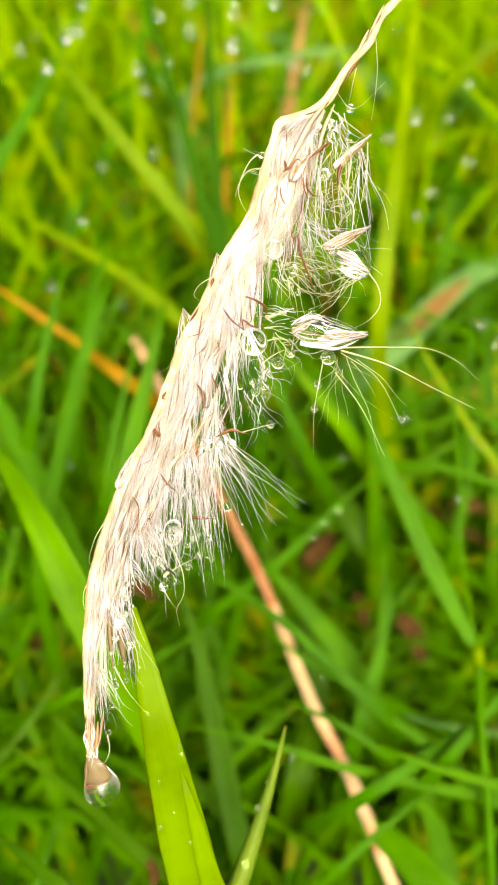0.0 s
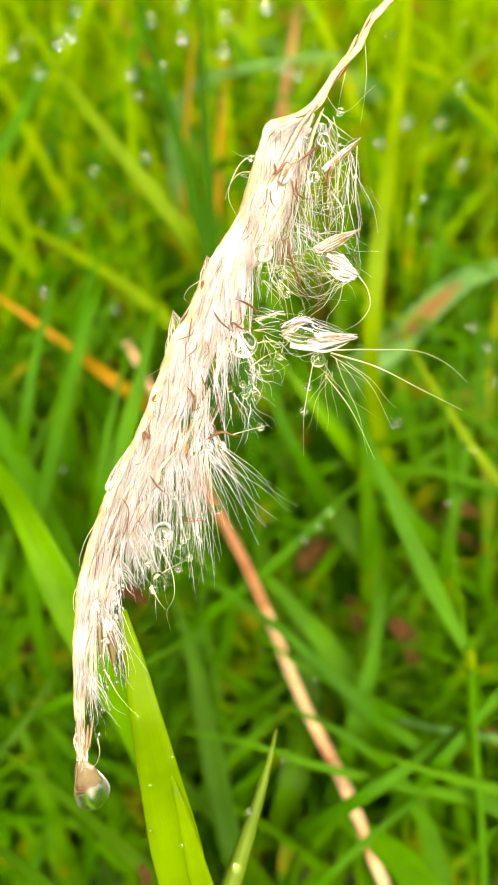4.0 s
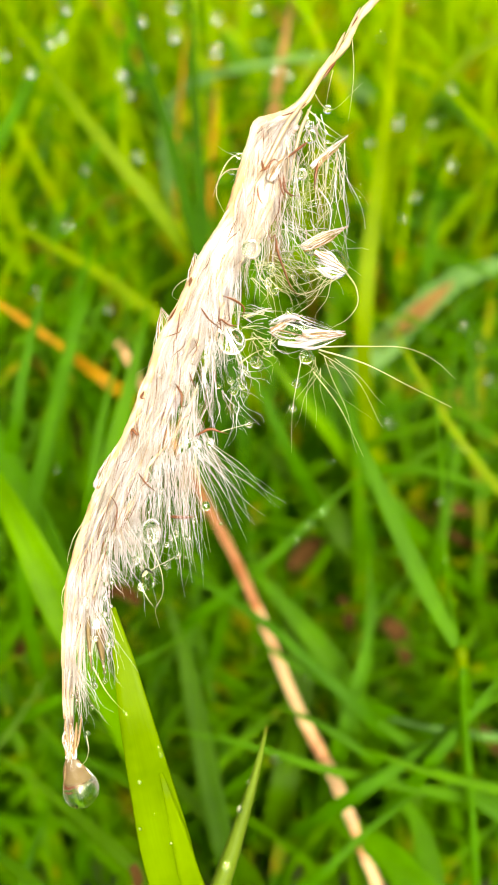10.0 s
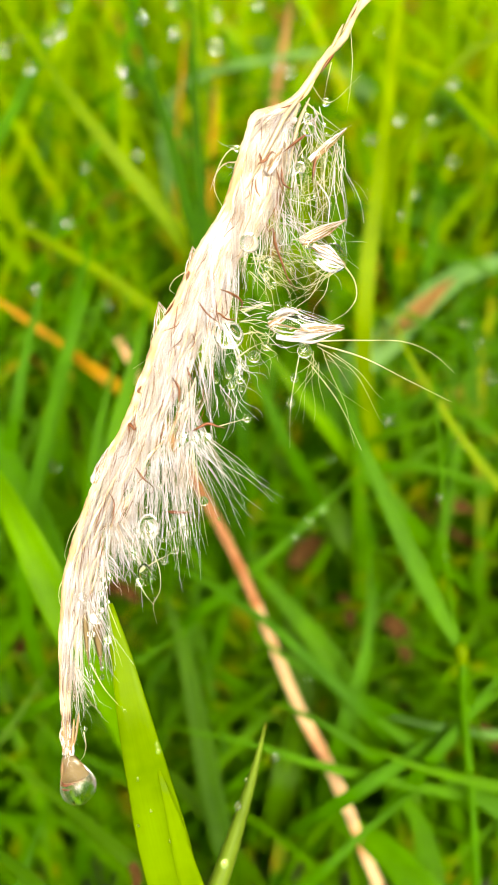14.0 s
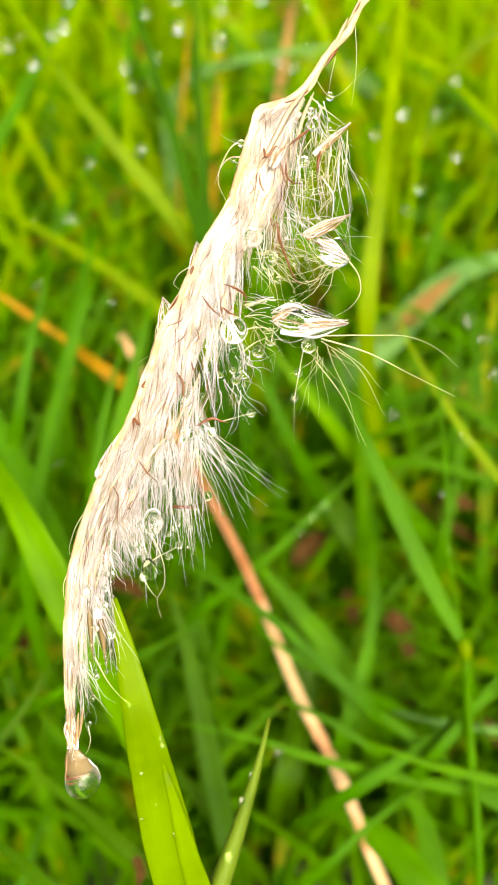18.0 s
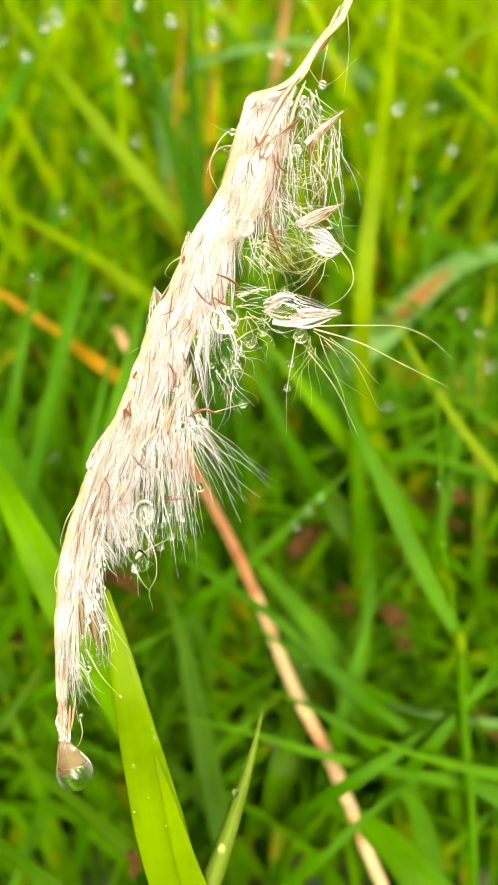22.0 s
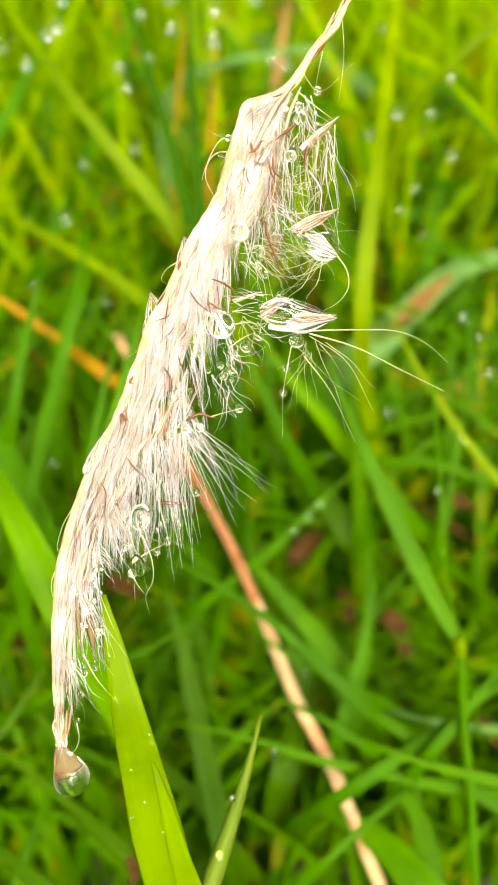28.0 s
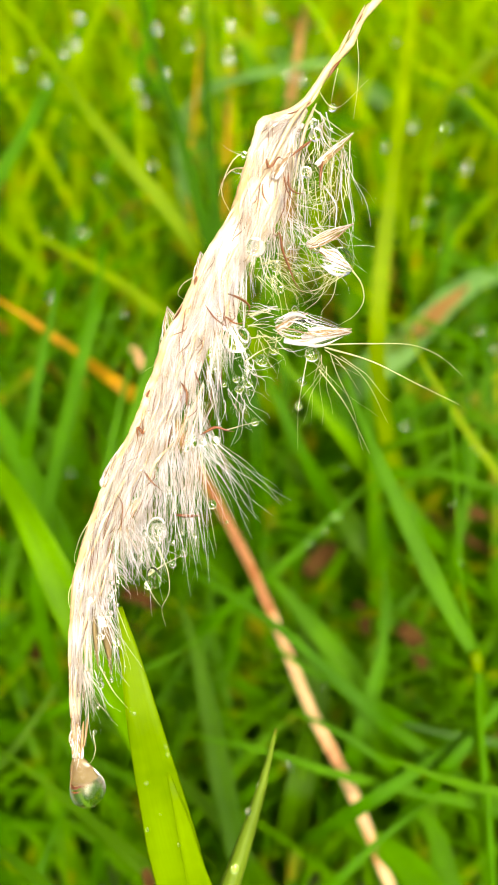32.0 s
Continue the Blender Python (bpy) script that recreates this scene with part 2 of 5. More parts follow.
def smooth_line(points, count):
    """Points at even steps on a smooth curve through the points given."""
    p = np.asarray(points, dtype=float)
    if len(p) == 2:
        w = np.linspace(0, 1, count)[:, None]
        return p[0] * (1 - w) + p[1] * w
    d = np.concatenate([[0], np.cumsum(np.linalg.norm(np.diff(p, axis=0), axis=1))])
    tang = np.gradient(p, d, axis=0)
    t = np.linspace(0, d[-1], count)
    i = np.clip(np.searchsorted(d, t, "right") - 1, 0, len(d) - 2)
    h = (d[i + 1] - d[i])[:, None]
    u = (t - d[i])[:, None] / h
    return ((2 * u**3 - 3 * u**2 + 1) * p[i] + (u**3 - 2 * u**2 + u) * h * tang[i]
            + (-2 * u**3 + 3 * u**2) * p[i + 1] + (u**3 - u**2) * h * tang[i + 1])


def tubes(lines, radii, sides=4):
    """Closed thin tubes along many lines (count, steps, 3) with radii (count, steps)."""
    lines, radii = np.asarray(lines, dtype=float), np.asarray(radii, dtype=float)
    hn, n, _ = lines.shape
    t = np.gradient(lines, axis=1)
    t /= np.linalg.norm(t, axis=2, keepdims=True) + 1e-12
    ref = np.where(np.abs(t[:, :, 2:3]) > 0.9, np.array([1.0, 0, 0]), np.array([0, 0, 1.0]))
    sx = np.cross(t, ref)
    sx /= np.linalg.norm(sx, axis=2, keepdims=True) + 1e-12
    sy = np.cross(t, sx)
    ang = np.arange(sides) * 2 * math.pi / sides
    ring = lines[:, :, None, :] + radii[:, :, None, None] * (np.cos(ang)[:, None] * sx[:, :, None, :] + np.sin(ang)[:, None] * sy[:, :, None, :])
    verts = ring.reshape(-1, 3)
    base = (np.arange(hn)[:, None, None] * n + np.arange(n - 1)[None, :, None]) * sides
    k = np.arange(sides)[None, None, :]
    k2 = (k + 1) % sides
    quads = np.stack([base + k, base + k2, base + sides + k2, base + sides + k], axis=3).reshape(-1, 4)
    ends = [[h * n * sides + j for j in range(sides - 1, -1, -1)] for h in range(hn)]
    ends += [[(h * n + n - 1) * sides + j for j in range(sides)] for h in range(hn)]
    return verts, quads.tolist() + ends


def leaf_mesh(name, points, width, mat, side=None, fold=0.25, thick=0.00016, tip=0.35, base=0.75, grow=0.3, steps=22, twist=0.0):
    """A grass leaf along points from root to tip: creased along its midrib, thin but solid, tapering to the tip."""
    line = smooth_line(points, steps)
    t = np.gradient(line, axis=0)
    t /= np.linalg.norm(t, axis=1, keepdims=True)
    face = np.array(side if side is not None else (0.0, -0.74, 0.67))
    w = np.linspace(0, 1, steps)
    sx = np.cross(t, face)
    sx /= np.linalg.norm(sx, axis=1, keepdims=True) + 1e-9
    up = np.cross(sx, t)
    ca, sa = np.cos(twist * (w - 0.5))[:, None], np.sin(twist * (w - 0.5))[:, None]
    sx, up = sx * ca + up * sa, up * ca - sx * sa
    shape = np.minimum(1, base + (1 - base) * np.minimum(w / grow, 1) ** (1 if grow < 0.5 else 3)) * np.clip((1 - w) / tip, 0.03, 1) ** 0.6
    half = width * 0.5 * shape
    top = [(-0.94, -fold * 0.06, thick * 0.8), (-0.5, -fold * 0.5, thick), (0, -fold, thick * 1.3), (0.5, -fold * 0.5, thick), (0.94, -fold * 0.06, thick * 0.8)]
    cols = [(-1, 0, 0), *top, (1, 0, 0), *((a_, b_, -c_) for a_, b_, c_ in reversed(top))]
    verts, uvs = [], []
    length = np.linalg.norm(np.diff(line, axis=0), axis=1).sum()
    for i in range(steps):
        for cx, cz, th in cols:
            verts.append(line[i] + sx[i] * half[i] * cx + up[i] * (half[i] * cz + th))
            uvs.append((cx * 0.5 + 0.5, w[i] * length * 100))
    nc = len(cols)
    faces = [(i * nc + j, i * nc + (j + 1) % nc, (i + 1) * nc + (j + 1) % nc, (i + 1) * nc + j) for i in range(steps - 1) for j in range(nc)]
    faces += [tuple(range(nc - 1, -1, -1)), tuple((steps - 1) * nc + j for j in range(nc))]
    return mesh_of(name, verts, faces, mat, uvs)


def stalk_mesh(name, points, radii, mat, sides=10, steps=24, lumps=0.0, seed=0):
    """A round stalk along points; radii are spread evenly along it; lumps roughens its outline."""
    rng = np.random.default_rng(seed)
    line = smooth_line(points, steps)
    w = np.linspace(0, 1, steps)
    r = np.interp(w, np.linspace(0, 1, len(radii)), radii)
    verts, faces = tubes(line[None], r[None], sides)
    if lumps:
        mid = np.repeat(line, sides, axis=0)
        verts = mid + (verts - mid) * (1 + lumps * rng.standard_normal((len(verts), 1)))
    d = np.concatenate([[0], np.cumsum(np.linalg.norm(np.diff(line, axis=0), axis=1))]) * 100
    uvs = [(j / sides, d[i]) for i in range(steps) for j in range(sides)]
    return mesh_of(name, verts, faces, mat, uvs)


def drop_mesh(name, rx, rz, sag=0.15, rings=12, sides=18):
    """A water drop about its own centre, a little heavier below."""
    verts, faces = [(0, 0, rz)], []
    for i in range(1, rings):
        a_ = math.pi * i / rings
        r = rx * math.sin(a_) * (1 - sag * math.cos(a_))
        verts += [(r * math.cos(b_), r * math.sin(b_), rz * math.cos(a_)) for b_ in (2 * math.pi * j / sides for j in range(sides))]
    verts.append((0, 0, -rz))
    last = len(verts) - 1
    for j in range(sides):
        k_ = (j + 1) % sides
        faces.append((0, 1 + j, 1 + k_))
        faces.append((last, 1 + (rings - 2) * sides + k_, 1 + (rings - 2) * sides + j))
        for i in range(rings - 2):
            o = 1 + i * sides
            faces.append((o + j, o + sides + j, o + sides + k_, o + k_))
    return mesh_of(name, verts, faces, WATER)


# ---- ground ----
def ground_mesh():
    """One sheet to the horizon, fine and uneven near the plants."""
    near = np.linspace(-1.6, 1.6, 81)
    xs = np.concatenate([[-400, -60, -12, -4], near, [4, 12, 60, 400]])
    verts = []
    for y in xs:
        for x in xs:
            z = 0.008 * noise.noise(Vector((x * 9, y * 9, 0))) + 0.02 * noise.noise(Vector((x * 1.3, y * 1.3, 4)))
            verts.append((x, y + 0.2, z - 0.012))
    n = len(xs)
    faces = [(j * n + i, j * n + i + 1, (j + 1) * n + i + 1, (j + 1) * n + i) for j in range(n - 1) for i in range(n - 1)]
    return mesh_of("ground", verts, faces, SOIL)


ground = tagged(new("ground", ground_mesh()), "damp mossy brown soil under the grass", "ground", kind="structure")


def turf(name, label, mat, count, seed, span, tall, wide, lean, keep_depth=0.135, steps=7, wet=0.0):
    """Many small grass leaves rooted all over the ground, joined as one."""
    rng = np.random.default_rng(seed)
    verts, faces, uvs = [], [], []
    cols = ((-1, 0.0), (0, -0.35), (1, 0.0))
    w = np.linspace(0, 1, steps)
    made, dew = 0, []
    while made < count:
        x = rng.uniform(-span[0], span[0]) * (0.35 + 0.65 * rng.random())
        y = span[1] + (span[2] - span[1]) * rng.random() ** (1.5 if span[1] > 0 else 1.0)
        h = rng.uniform(*tall)
        turn, out = rng.uniform(0, 2 * math.pi), h * rng.uniform(*lean)
        way = np.array([math.cos(turn), math.sin(turn), 0])
        tip = np.array([x, y, 0]) + way * out + np.array([0, 0, h])
        mid = np.array([x, y, 0]) + way * out * 0.3 + np.array([0, 0, h * rng.uniform(0.6, 0.95)])
        # the space before the seed head is open: leaves stay under a slanting plane
        if abs(x) < 0.3 and y > -0.08 and min(p[1] * 0.743 + (0.19 - p[2]) * 0.669 for p in (tip, mid)) < keep_depth:
            continue
        root = np.array([x, y, -0.012])
        line = (1 - w)[:, None] ** 2 * root + 2 * ((1 - w) * w)[:, None] * mid * 1.0 + w[:, None] ** 2 * tip
        t = np.gradient(line, axis=0)
        sx = np.cross(t, np.array([rng.normal(0, 0.5), -0.75, 0.65]))
        sx /= np.linalg.norm(sx, axis=1, keepdims=True) + 1e-9
        up = np.cross(sx, t)
        up /= np.linalg.norm(up, axis=1, keepdims=True) + 1e-9
        half = rng.uniform(*wide) * 0.5 * np.clip((1 - w) * 2.2, 0.04, 1) ** 0.8
        o = len(verts)
        for i in range(steps):
            for cx, cz in cols:
                verts.append(line[i] + sx[i] * half[i] * cx + up[i] * half[i] * cz)
                uvs.append((cx * 0.5 + 0.5 + made * 1.7, w[i] * h * 100))
        faces += [(o + i * 3 + j, o + i * 3 + j + 1, o + i * 3 + j + 4, o + i * 3 + j + 3) for i in range(steps - 1) for j in range(2)]
        if rng.random() < wet:
            i = int(rng.integers(4, steps))
            dew.append((line[i] + up[i] * 0.0004, rng.uniform(0.0006, 0.0014)))
        made += 1
    tagged(new(name, mesh_of(name, verts, faces, mat, uvs)), label, "grass", kind="stuff")
    return dew


DEW = turf("grass", "dense wet green lawn grass, uneven and unmown", TURF, 5200, 3, (0.75, 0.04, 1.5), (0.04, 0.13), (0.0022, 0.0046), (0.2, 1.1), 0.165, wet=0.12)
DEW += turf("light_grass", "lime green grass leaves among the lawn, coloured lighter as if brightly lit", TURF_LIGHT, 6000, 5, (0.75, 0.18, 1.5), (0.06, 0.17), (0.0018, 0.0042), (0.1, 0.8), 0.18, wet=0.25)
turf("near_grass", "wet green grass leaves standing close together", TURF, 3600, 21, (0.22, 0.03, 0.40), (0.03, 0.10), (0.0014, 0.0034), (0.2, 1.2), 0.168)
turf("low_grass", "short green grass leaves close to the soil", TURF, 3000, 23, (0.14, 0.02, 0.24), (0.012, 0.045), (0.0012, 0.003), (0.3, 1.6), 0.160)
turf("dead_grass", "brown dead grass leaves lying low in the lawn", BROWN, 1000, 7, (0.5, 0.08, 0.9), (0.015, 0.06), (0.0014, 0.0034), (0.4, 2.2), 0.17)
turf("dry_grass", "ochre dry grass leaves standing among the green", DRY, 900, 8, (0.6, 0.18, 1.2), (0.04, 0.12), (0.0014, 0.0034), (0.1, 1.0), 0.19)
turf("surrounding_grass", "unmown green grass all round", TURF, 9000, 31, (2.2, -1.8, 1.6), (0.04, 0.12), (0.003, 0.007), (0.2, 1.1), 0.19, 5)
# the distant lawn is brightened by its paler leaf colour
turf("far_grass", "wet grass running into the distance, its brightness put into a paler colour", TURF_LIGHT, 2600, 9, (2.6, 1.2, 7.0), (0.08, 0.22), (0.006, 0.014), (0.1, 0.8))
DEW = [d for d in DEW if d[0][1] < 0.7 and abs(d[0][0]) < 0.3]


# ---- the single leaves that can be told apart ----
def grass_leaf(points, width, mat, label, **more):
    ob = new("grass_leaf")
    ob.location = points[0]
    rel = np.array(points) - np.array(points[0])
    piece("blade", leaf_mesh("blade", rel, width, mat, **more), ob)
    rib = smooth_line(rel, 22)
    back = np.array([0.0, -0.743, 0.669]) * -width * 0.11
    piece("midrib", stalk_mesh("midrib", rib[:-2] + back, (width * 0.05, width * 0.03, width * 0.008), RIB, sides=5, steps=20), ob, "paler midrib")
    return tagged(ob, label, "grass leaf", "single leaves in the lawn")


LEAVES = (
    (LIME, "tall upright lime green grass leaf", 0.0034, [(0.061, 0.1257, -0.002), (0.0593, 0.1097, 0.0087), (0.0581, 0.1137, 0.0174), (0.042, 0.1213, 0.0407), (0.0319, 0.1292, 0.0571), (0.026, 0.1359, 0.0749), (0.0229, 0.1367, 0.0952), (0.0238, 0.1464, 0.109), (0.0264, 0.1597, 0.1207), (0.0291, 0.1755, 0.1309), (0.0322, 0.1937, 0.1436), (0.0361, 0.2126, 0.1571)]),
    (BRIGHT, "soft green leaf behind the free hairs", 0.0036, [(0.0377, 0.1443, -0.002), (0.0366, 0.1283, 0.019), (0.0359, 0.1323, 0.038), (0.0248, 0.1283, 0.0634), (0.0166, 0.1293, 0.0766), (0.0093, 0.1337, 0.0845), (0.0016, 0.1408, 0.0924)]),
    (GREEN, "soft green leaf slanting behind the wool", 0.0034, [(0.0231, 0.1424, -0.002), (0.0224, 0.1264, 0.018), (0.022, 0.1304, 0.036), (0.0148, 0.1249, 0.0597), (0.0085, 0.1265, 0.0735), (0.0037, 0.1314, 0.0819), (-0.0013, 0.1393, 0.0906)]),
    (LIME, "slanting lime green grass leaf with dew", 0.0031, [(0.019, 0.1534, -0.002), (0.0185, 0.1374, 0.0092), (0.0181, 0.1414, 0.0183), (0.0082, 0.1471, 0.0545), (-0.005, 0.1482, 0.0931), (-0.0161, 0.152, 0.1122), (-0.0227, 0.1562, 0.1199), (-0.0293, 0.1605, 0.1262), (-0.0349, 0.1654, 0.1316), (-0.0408, 0.1717, 0.1371), (-0.0456, 0.177, 0.1414), (-0.0513, 0.1841, 0.1464), (-0.0626, 0.1984, 0.1563)]),
    (LIME, "slanting yellow green grass leaf", 0.0036, [(0.0137, 0.2180, -0.0020), (0.0107, 0.1589, 0.0507), (-0.0075, 0.1433, 0.0832), (-0.0207, 0.1525, 0.0903), (-0.0302, 0.1584, 0.0954), (-0.0433, 0.1652, 0.1000), (-0.0591, 0.1730, 0.1057)]),
    (DARK, "dark green upright grass leaf", 0.0027, [(-0.0023, 0.1293, -0.002), (-0.0022, 0.1133, 0.0481), (-0.0022, 0.1173, 0.0961), (-0.0074, 0.1356, 0.109), (-0.012, 0.1484, 0.1157), (-0.0146, 0.1585, 0.1224), (-0.0208, 0.1759, 0.1343), (-0.0256, 0.1904, 0.1444), (-0.031, 0.2069, 0.1538)]),
    (DARK, "dark green narrow grass leaf", 0.0024, [(-0.0058, 0.1332, -0.002), (-0.0056, 0.1172, 0.0465), (-0.0055, 0.1212, 0.093), (-0.0088, 0.1437, 0.1105), (-0.0104, 0.1597, 0.1207), (-0.0114, 0.1719, 0.1299), (-0.0123, 0.1856, 0.1391), (-0.0133, 0.2036, 0.1501)]),
    (GREEN, "green leaf crossing a dead one", 0.0026, [(-0.0408, 0.1033, -0.002), (-0.0397, 0.0873, 0.0411), (-0.0389, 0.0913, 0.0822), (-0.0365, 0.1088, 0.0926), (-0.0342, 0.1215, 0.1008), (-0.0313, 0.137, 0.1106), (-0.0299, 0.1456, 0.1155)]),
    (ORANGE, "ochre dying leaf among the green", 0.003, [(-0.0101, 0.2027, -0.002), (-0.0098, 0.1867, 0.0515), (-0.0096, 0.1907, 0.103), (-0.009, 0.1991, 0.1122), (-0.0087, 0.2047, 0.1184), (-0.0079, 0.2112, 0.1256)], 0.97),
    (ORANGE, "thin ochre dying leaf", 0.0022, [(-0.0188, 0.2111, -0.002), (-0.0183, 0.1951, 0.0561), (-0.0179, 0.1991, 0.1122), (-0.0171, 0.2047, 0.1184), (-0.0165, 0.2102, 0.1246), (-0.0154, 0.2177, 0.1328)], 0.97),
    (BLUISH, "pale bluish leaf lying deep in the lawn", 0.0034, [(-0.0162, 0.2194, -0.002), (-0.0157, 0.2034, 0.0607), (-0.0154, 0.2074, 0.1215), (-0.0069, 0.2043, 0.1255), (0.0025, 0.2004, 0.1286), (0.0124, 0.2015, 0.1298), (0.0209, 0.2018, 0.1302)]),
    (RUSTY, "rust brown dying leaf", 0.004, [(0.0075, 0.2298, -0.002), (0.0072, 0.2138, 0.059), (0.0071, 0.2178, 0.1181), (0.0091, 0.2212, 0.1293), (0.011, 0.2251, 0.1411)]),
    (LIME, "yellow green arched grass leaf", 0.003, [(0.0415, 0.2024, -0.002), (0.0403, 0.1864, 0.0364), (0.0395, 0.1904, 0.0727), (0.0363, 0.1935, 0.091), (0.0352, 0.1935, 0.106), (0.0391, 0.1931, 0.1205), (0.0448, 0.1936, 0.1285), (0.0494, 0.1942, 0.1322), (0.0567, 0.1962, 0.1359), (0.0693, 0.1993, 0.1394)]),
    (BLUISH, "bluish grass leaf with a rust brown streak", 0.0080, [(0.0147, 0.2255, -0.0020), (0.0111, 0.1672, 0.0494), (0.0259, 0.1523, 0.0782), (0.0328, 0.1572, 0.0807), (0.0398, 0.1635, 0.0847), (0.0490, 0.1702, 0.0891), (0.0600, 0.1753, 0.0903), (0.0720, 0.1805, 0.0916)]),
    (LIME, "thin bright green grass leaf", 0.0022, [(0.0738, 0.0970, -0.0020), (0.0649, 0.0872, 0.0511), (0.0515, 0.0946, 0.0813), (0.0449, 0.1028, 0.0860), (0.0391, 0.1096, 0.0905), (0.0332, 0.1165, 0.0967), (0.0295, 0.1215, 0.1008), (0.0259, 0.1271, 0.1069)]),
    (GREEN, "mid green grass leaf crossing behind the straw", 0.0024, [(-0.0268, 0.1264, -0.0020), (-0.0222, 0.1048, 0.0325), (-0.0103, 0.0986, 0.0544), (-0.0001, 0.1025, 0.0617), (0.0060, 0.1054, 0.0664), (0.0138, 0.1106, 0.0722), (0.0223, 0.1163, 0.0771)]),
    (GREEN, "thin light green leaf lying across the straw", 0.0021, [(0.0788, 0.0806, -0.0020), (0.0633, 0.0646, 0.0376), (0.0430, 0.0600, 0.0549), (0.0229, 0.0641, 0.0549), (0.0129, 0.0660, 0.0556), (-0.0001, 0.0692, 0.0577), (-0.0148, 0.0716, 0.0588)]),
    (GREEN, "light green leaf lying low over others", 0.0026, [(0.0826, 0.0822, -0.0020), (0.0643, 0.0633, 0.0434), (0.0410, 0.0589, 0.0626), (0.0292, 0.0623, 0.0620), (0.0185, 0.0660, 0.0630)]),
    (GREEN, "mid green leaf slanting through the lawn", 0.0030, [(0.0738, 0.0702, -0.0020), (0.0593, 0.0566, 0.0370), (0.0423, 0.0577, 0.0554), (0.0331, 0.0643, 0.0566), (0.0251, 0.0705, 0.0591), (0.0177, 0.0757, 0.0604), (0.0100, 0.0813, 0.0621)]),
    (GREEN, "mid green leaf in front of the straw", 0.0022, [(0.0414, 0.0937, -0.0020), (0.0331, 0.0744, 0.0388), (0.0193, 0.0731, 0.0620), (0.0097, 0.0804, 0.0671), (0.0029, 0.0850, 0.0707), (-0.0041, 0.0893, 0.0725), (-0.0152, 0.0949, 0.0757)]),
    (GREEN, "broad mid green leaf beside the straw", 0.0058, [(0.0327, 0.0898, -0.0020), (0.0276, 0.0774, 0.0281), (0.0215, 0.0793, 0.0449), (0.0165, 0.0895, 0.0503), (0.0089, 0.0980, 0.0552), (-0.0001, 0.1067, 0.0605)]),
    (DEEP, "soft dark green leaf beside the broad leaf", 0.0044, [(-0.0021, 0.0615, -0.0020), (-0.0021, 0.0544, 0.0244), (-0.0041, 0.0578, 0.0390), (-0.0071, 0.0677, 0.0440), (-0.0101, 0.0794, 0.0510), (-0.0128, 0.0889, 0.0571), (-0.0171, 0.0987, 0.0634)]),
    (GREEN, "broad soft green leaf at the edge of the tuft", 0.0070, [(-0.0381, 0.1104, -0.0020), (-0.0299, 0.0867, 0.0411), (-0.0315, 0.0864, 0.0678), (-0.0355, 0.0945, 0.0737), (-0.0405, 0.1034, 0.0807), (-0.0468, 0.1133, 0.0872), (-0.0542, 0.1249, 0.0956)]),
    (BRIGHT, "broad bright green leaf at the edge of the tuft", 0.0078, [(-0.0169, 0.0692, -0.002), (-0.0164, 0.0532, 0.0333), (-0.0161, 0.0572, 0.0667), (-0.0188, 0.061, 0.0784), (-0.0226, 0.0652, 0.0861), (-0.0264, 0.0695, 0.0924), (-0.0309, 0.076, 0.0996), (-0.0367, 0.0844, 0.1044), (-0.0434, 0.0931, 0.1066)], 0.8),
    (GREEN, "thin green leaf slanting out of the tuft", 0.0022, [(-0.0874, 0.1784, -0.0020), (-0.0694, 0.1435, 0.0382), (-0.0528, 0.1398, 0.0613), (-0.0436, 0.1533, 0.0673), (-0.0348, 0.1648, 0.0741), (-0.0279, 0.1794, 0.0828)]),
    (DEEP, "green leaf crossing low", 0.0028, [(0.0030, 0.0576, -0.0020), (-0.0057, 0.0495, 0.0328), (-0.0184, 0.0518, 0.0503), (-0.0272, 0.0580, 0.0527), (-0.0365, 0.0641, 0.0549), (-0.0457, 0.0692, 0.0577)]),
    (DEEP, "deep green leaf tip low down", 0.0044, [(0.0029, 0.0492, -0.0020), (-0.0103, 0.0382, 0.0454), (-0.0283, 0.0417, 0.0675), (-0.0347, 0.0463, 0.0681), (-0.0410, 0.0496, 0.0687)]),
    (GREEN, "thin upright green leaf low down", 0.0020, [(-0.0430, 0.0442, -0.0020), (-0.0400, 0.0391, 0.0352), (-0.0353, 0.0464, 0.0562), (-0.0337, 0.0512, 0.0586), (-0.0322, 0.0562, 0.0611)]),
    (GREEN, "green leaf slanting up through the lawn", 0.0026, [(0.0107, 0.0785, -0.0020), (0.0091, 0.0634, 0.0371), (0.0186, 0.0617, 0.0568), (0.0235, 0.0642, 0.0581), (0.0322, 0.0687, 0.0616), (0.0391, 0.0724, 0.0642), (0.0462, 0.0765, 0.0672)]),
    (DEEP, "deep green leaf under the seed head", 0.0060, [(0.0407, 0.1451, -0.0020), (0.0328, 0.1199, 0.0344), (0.0221, 0.1177, 0.0548), (0.0150, 0.1271, 0.0592), (0.0037, 0.1368, 0.0640), (-0.0054, 0.1433, 0.0652)]),
    (GREEN, "upright mid green leaf", 0.0030, [(0.0186, 0.0880, -0.0020), (0.0163, 0.0762, 0.0283), (0.0183, 0.0786, 0.0441), (0.0229, 0.0906, 0.0485), (0.0243, 0.1006, 0.0536), (0.0252, 0.1125, 0.0608)]),
    (GREEN, "long green leaf arching through the lawn", 0.0034, [(0.0591, 0.1547, -0.0020), (0.0460, 0.1219, 0.0410), (0.0309, 0.1186, 0.0646), (0.0243, 0.1270, 0.0681), (0.0148, 0.1391, 0.0755), (0.0076, 0.1516, 0.0818)]),
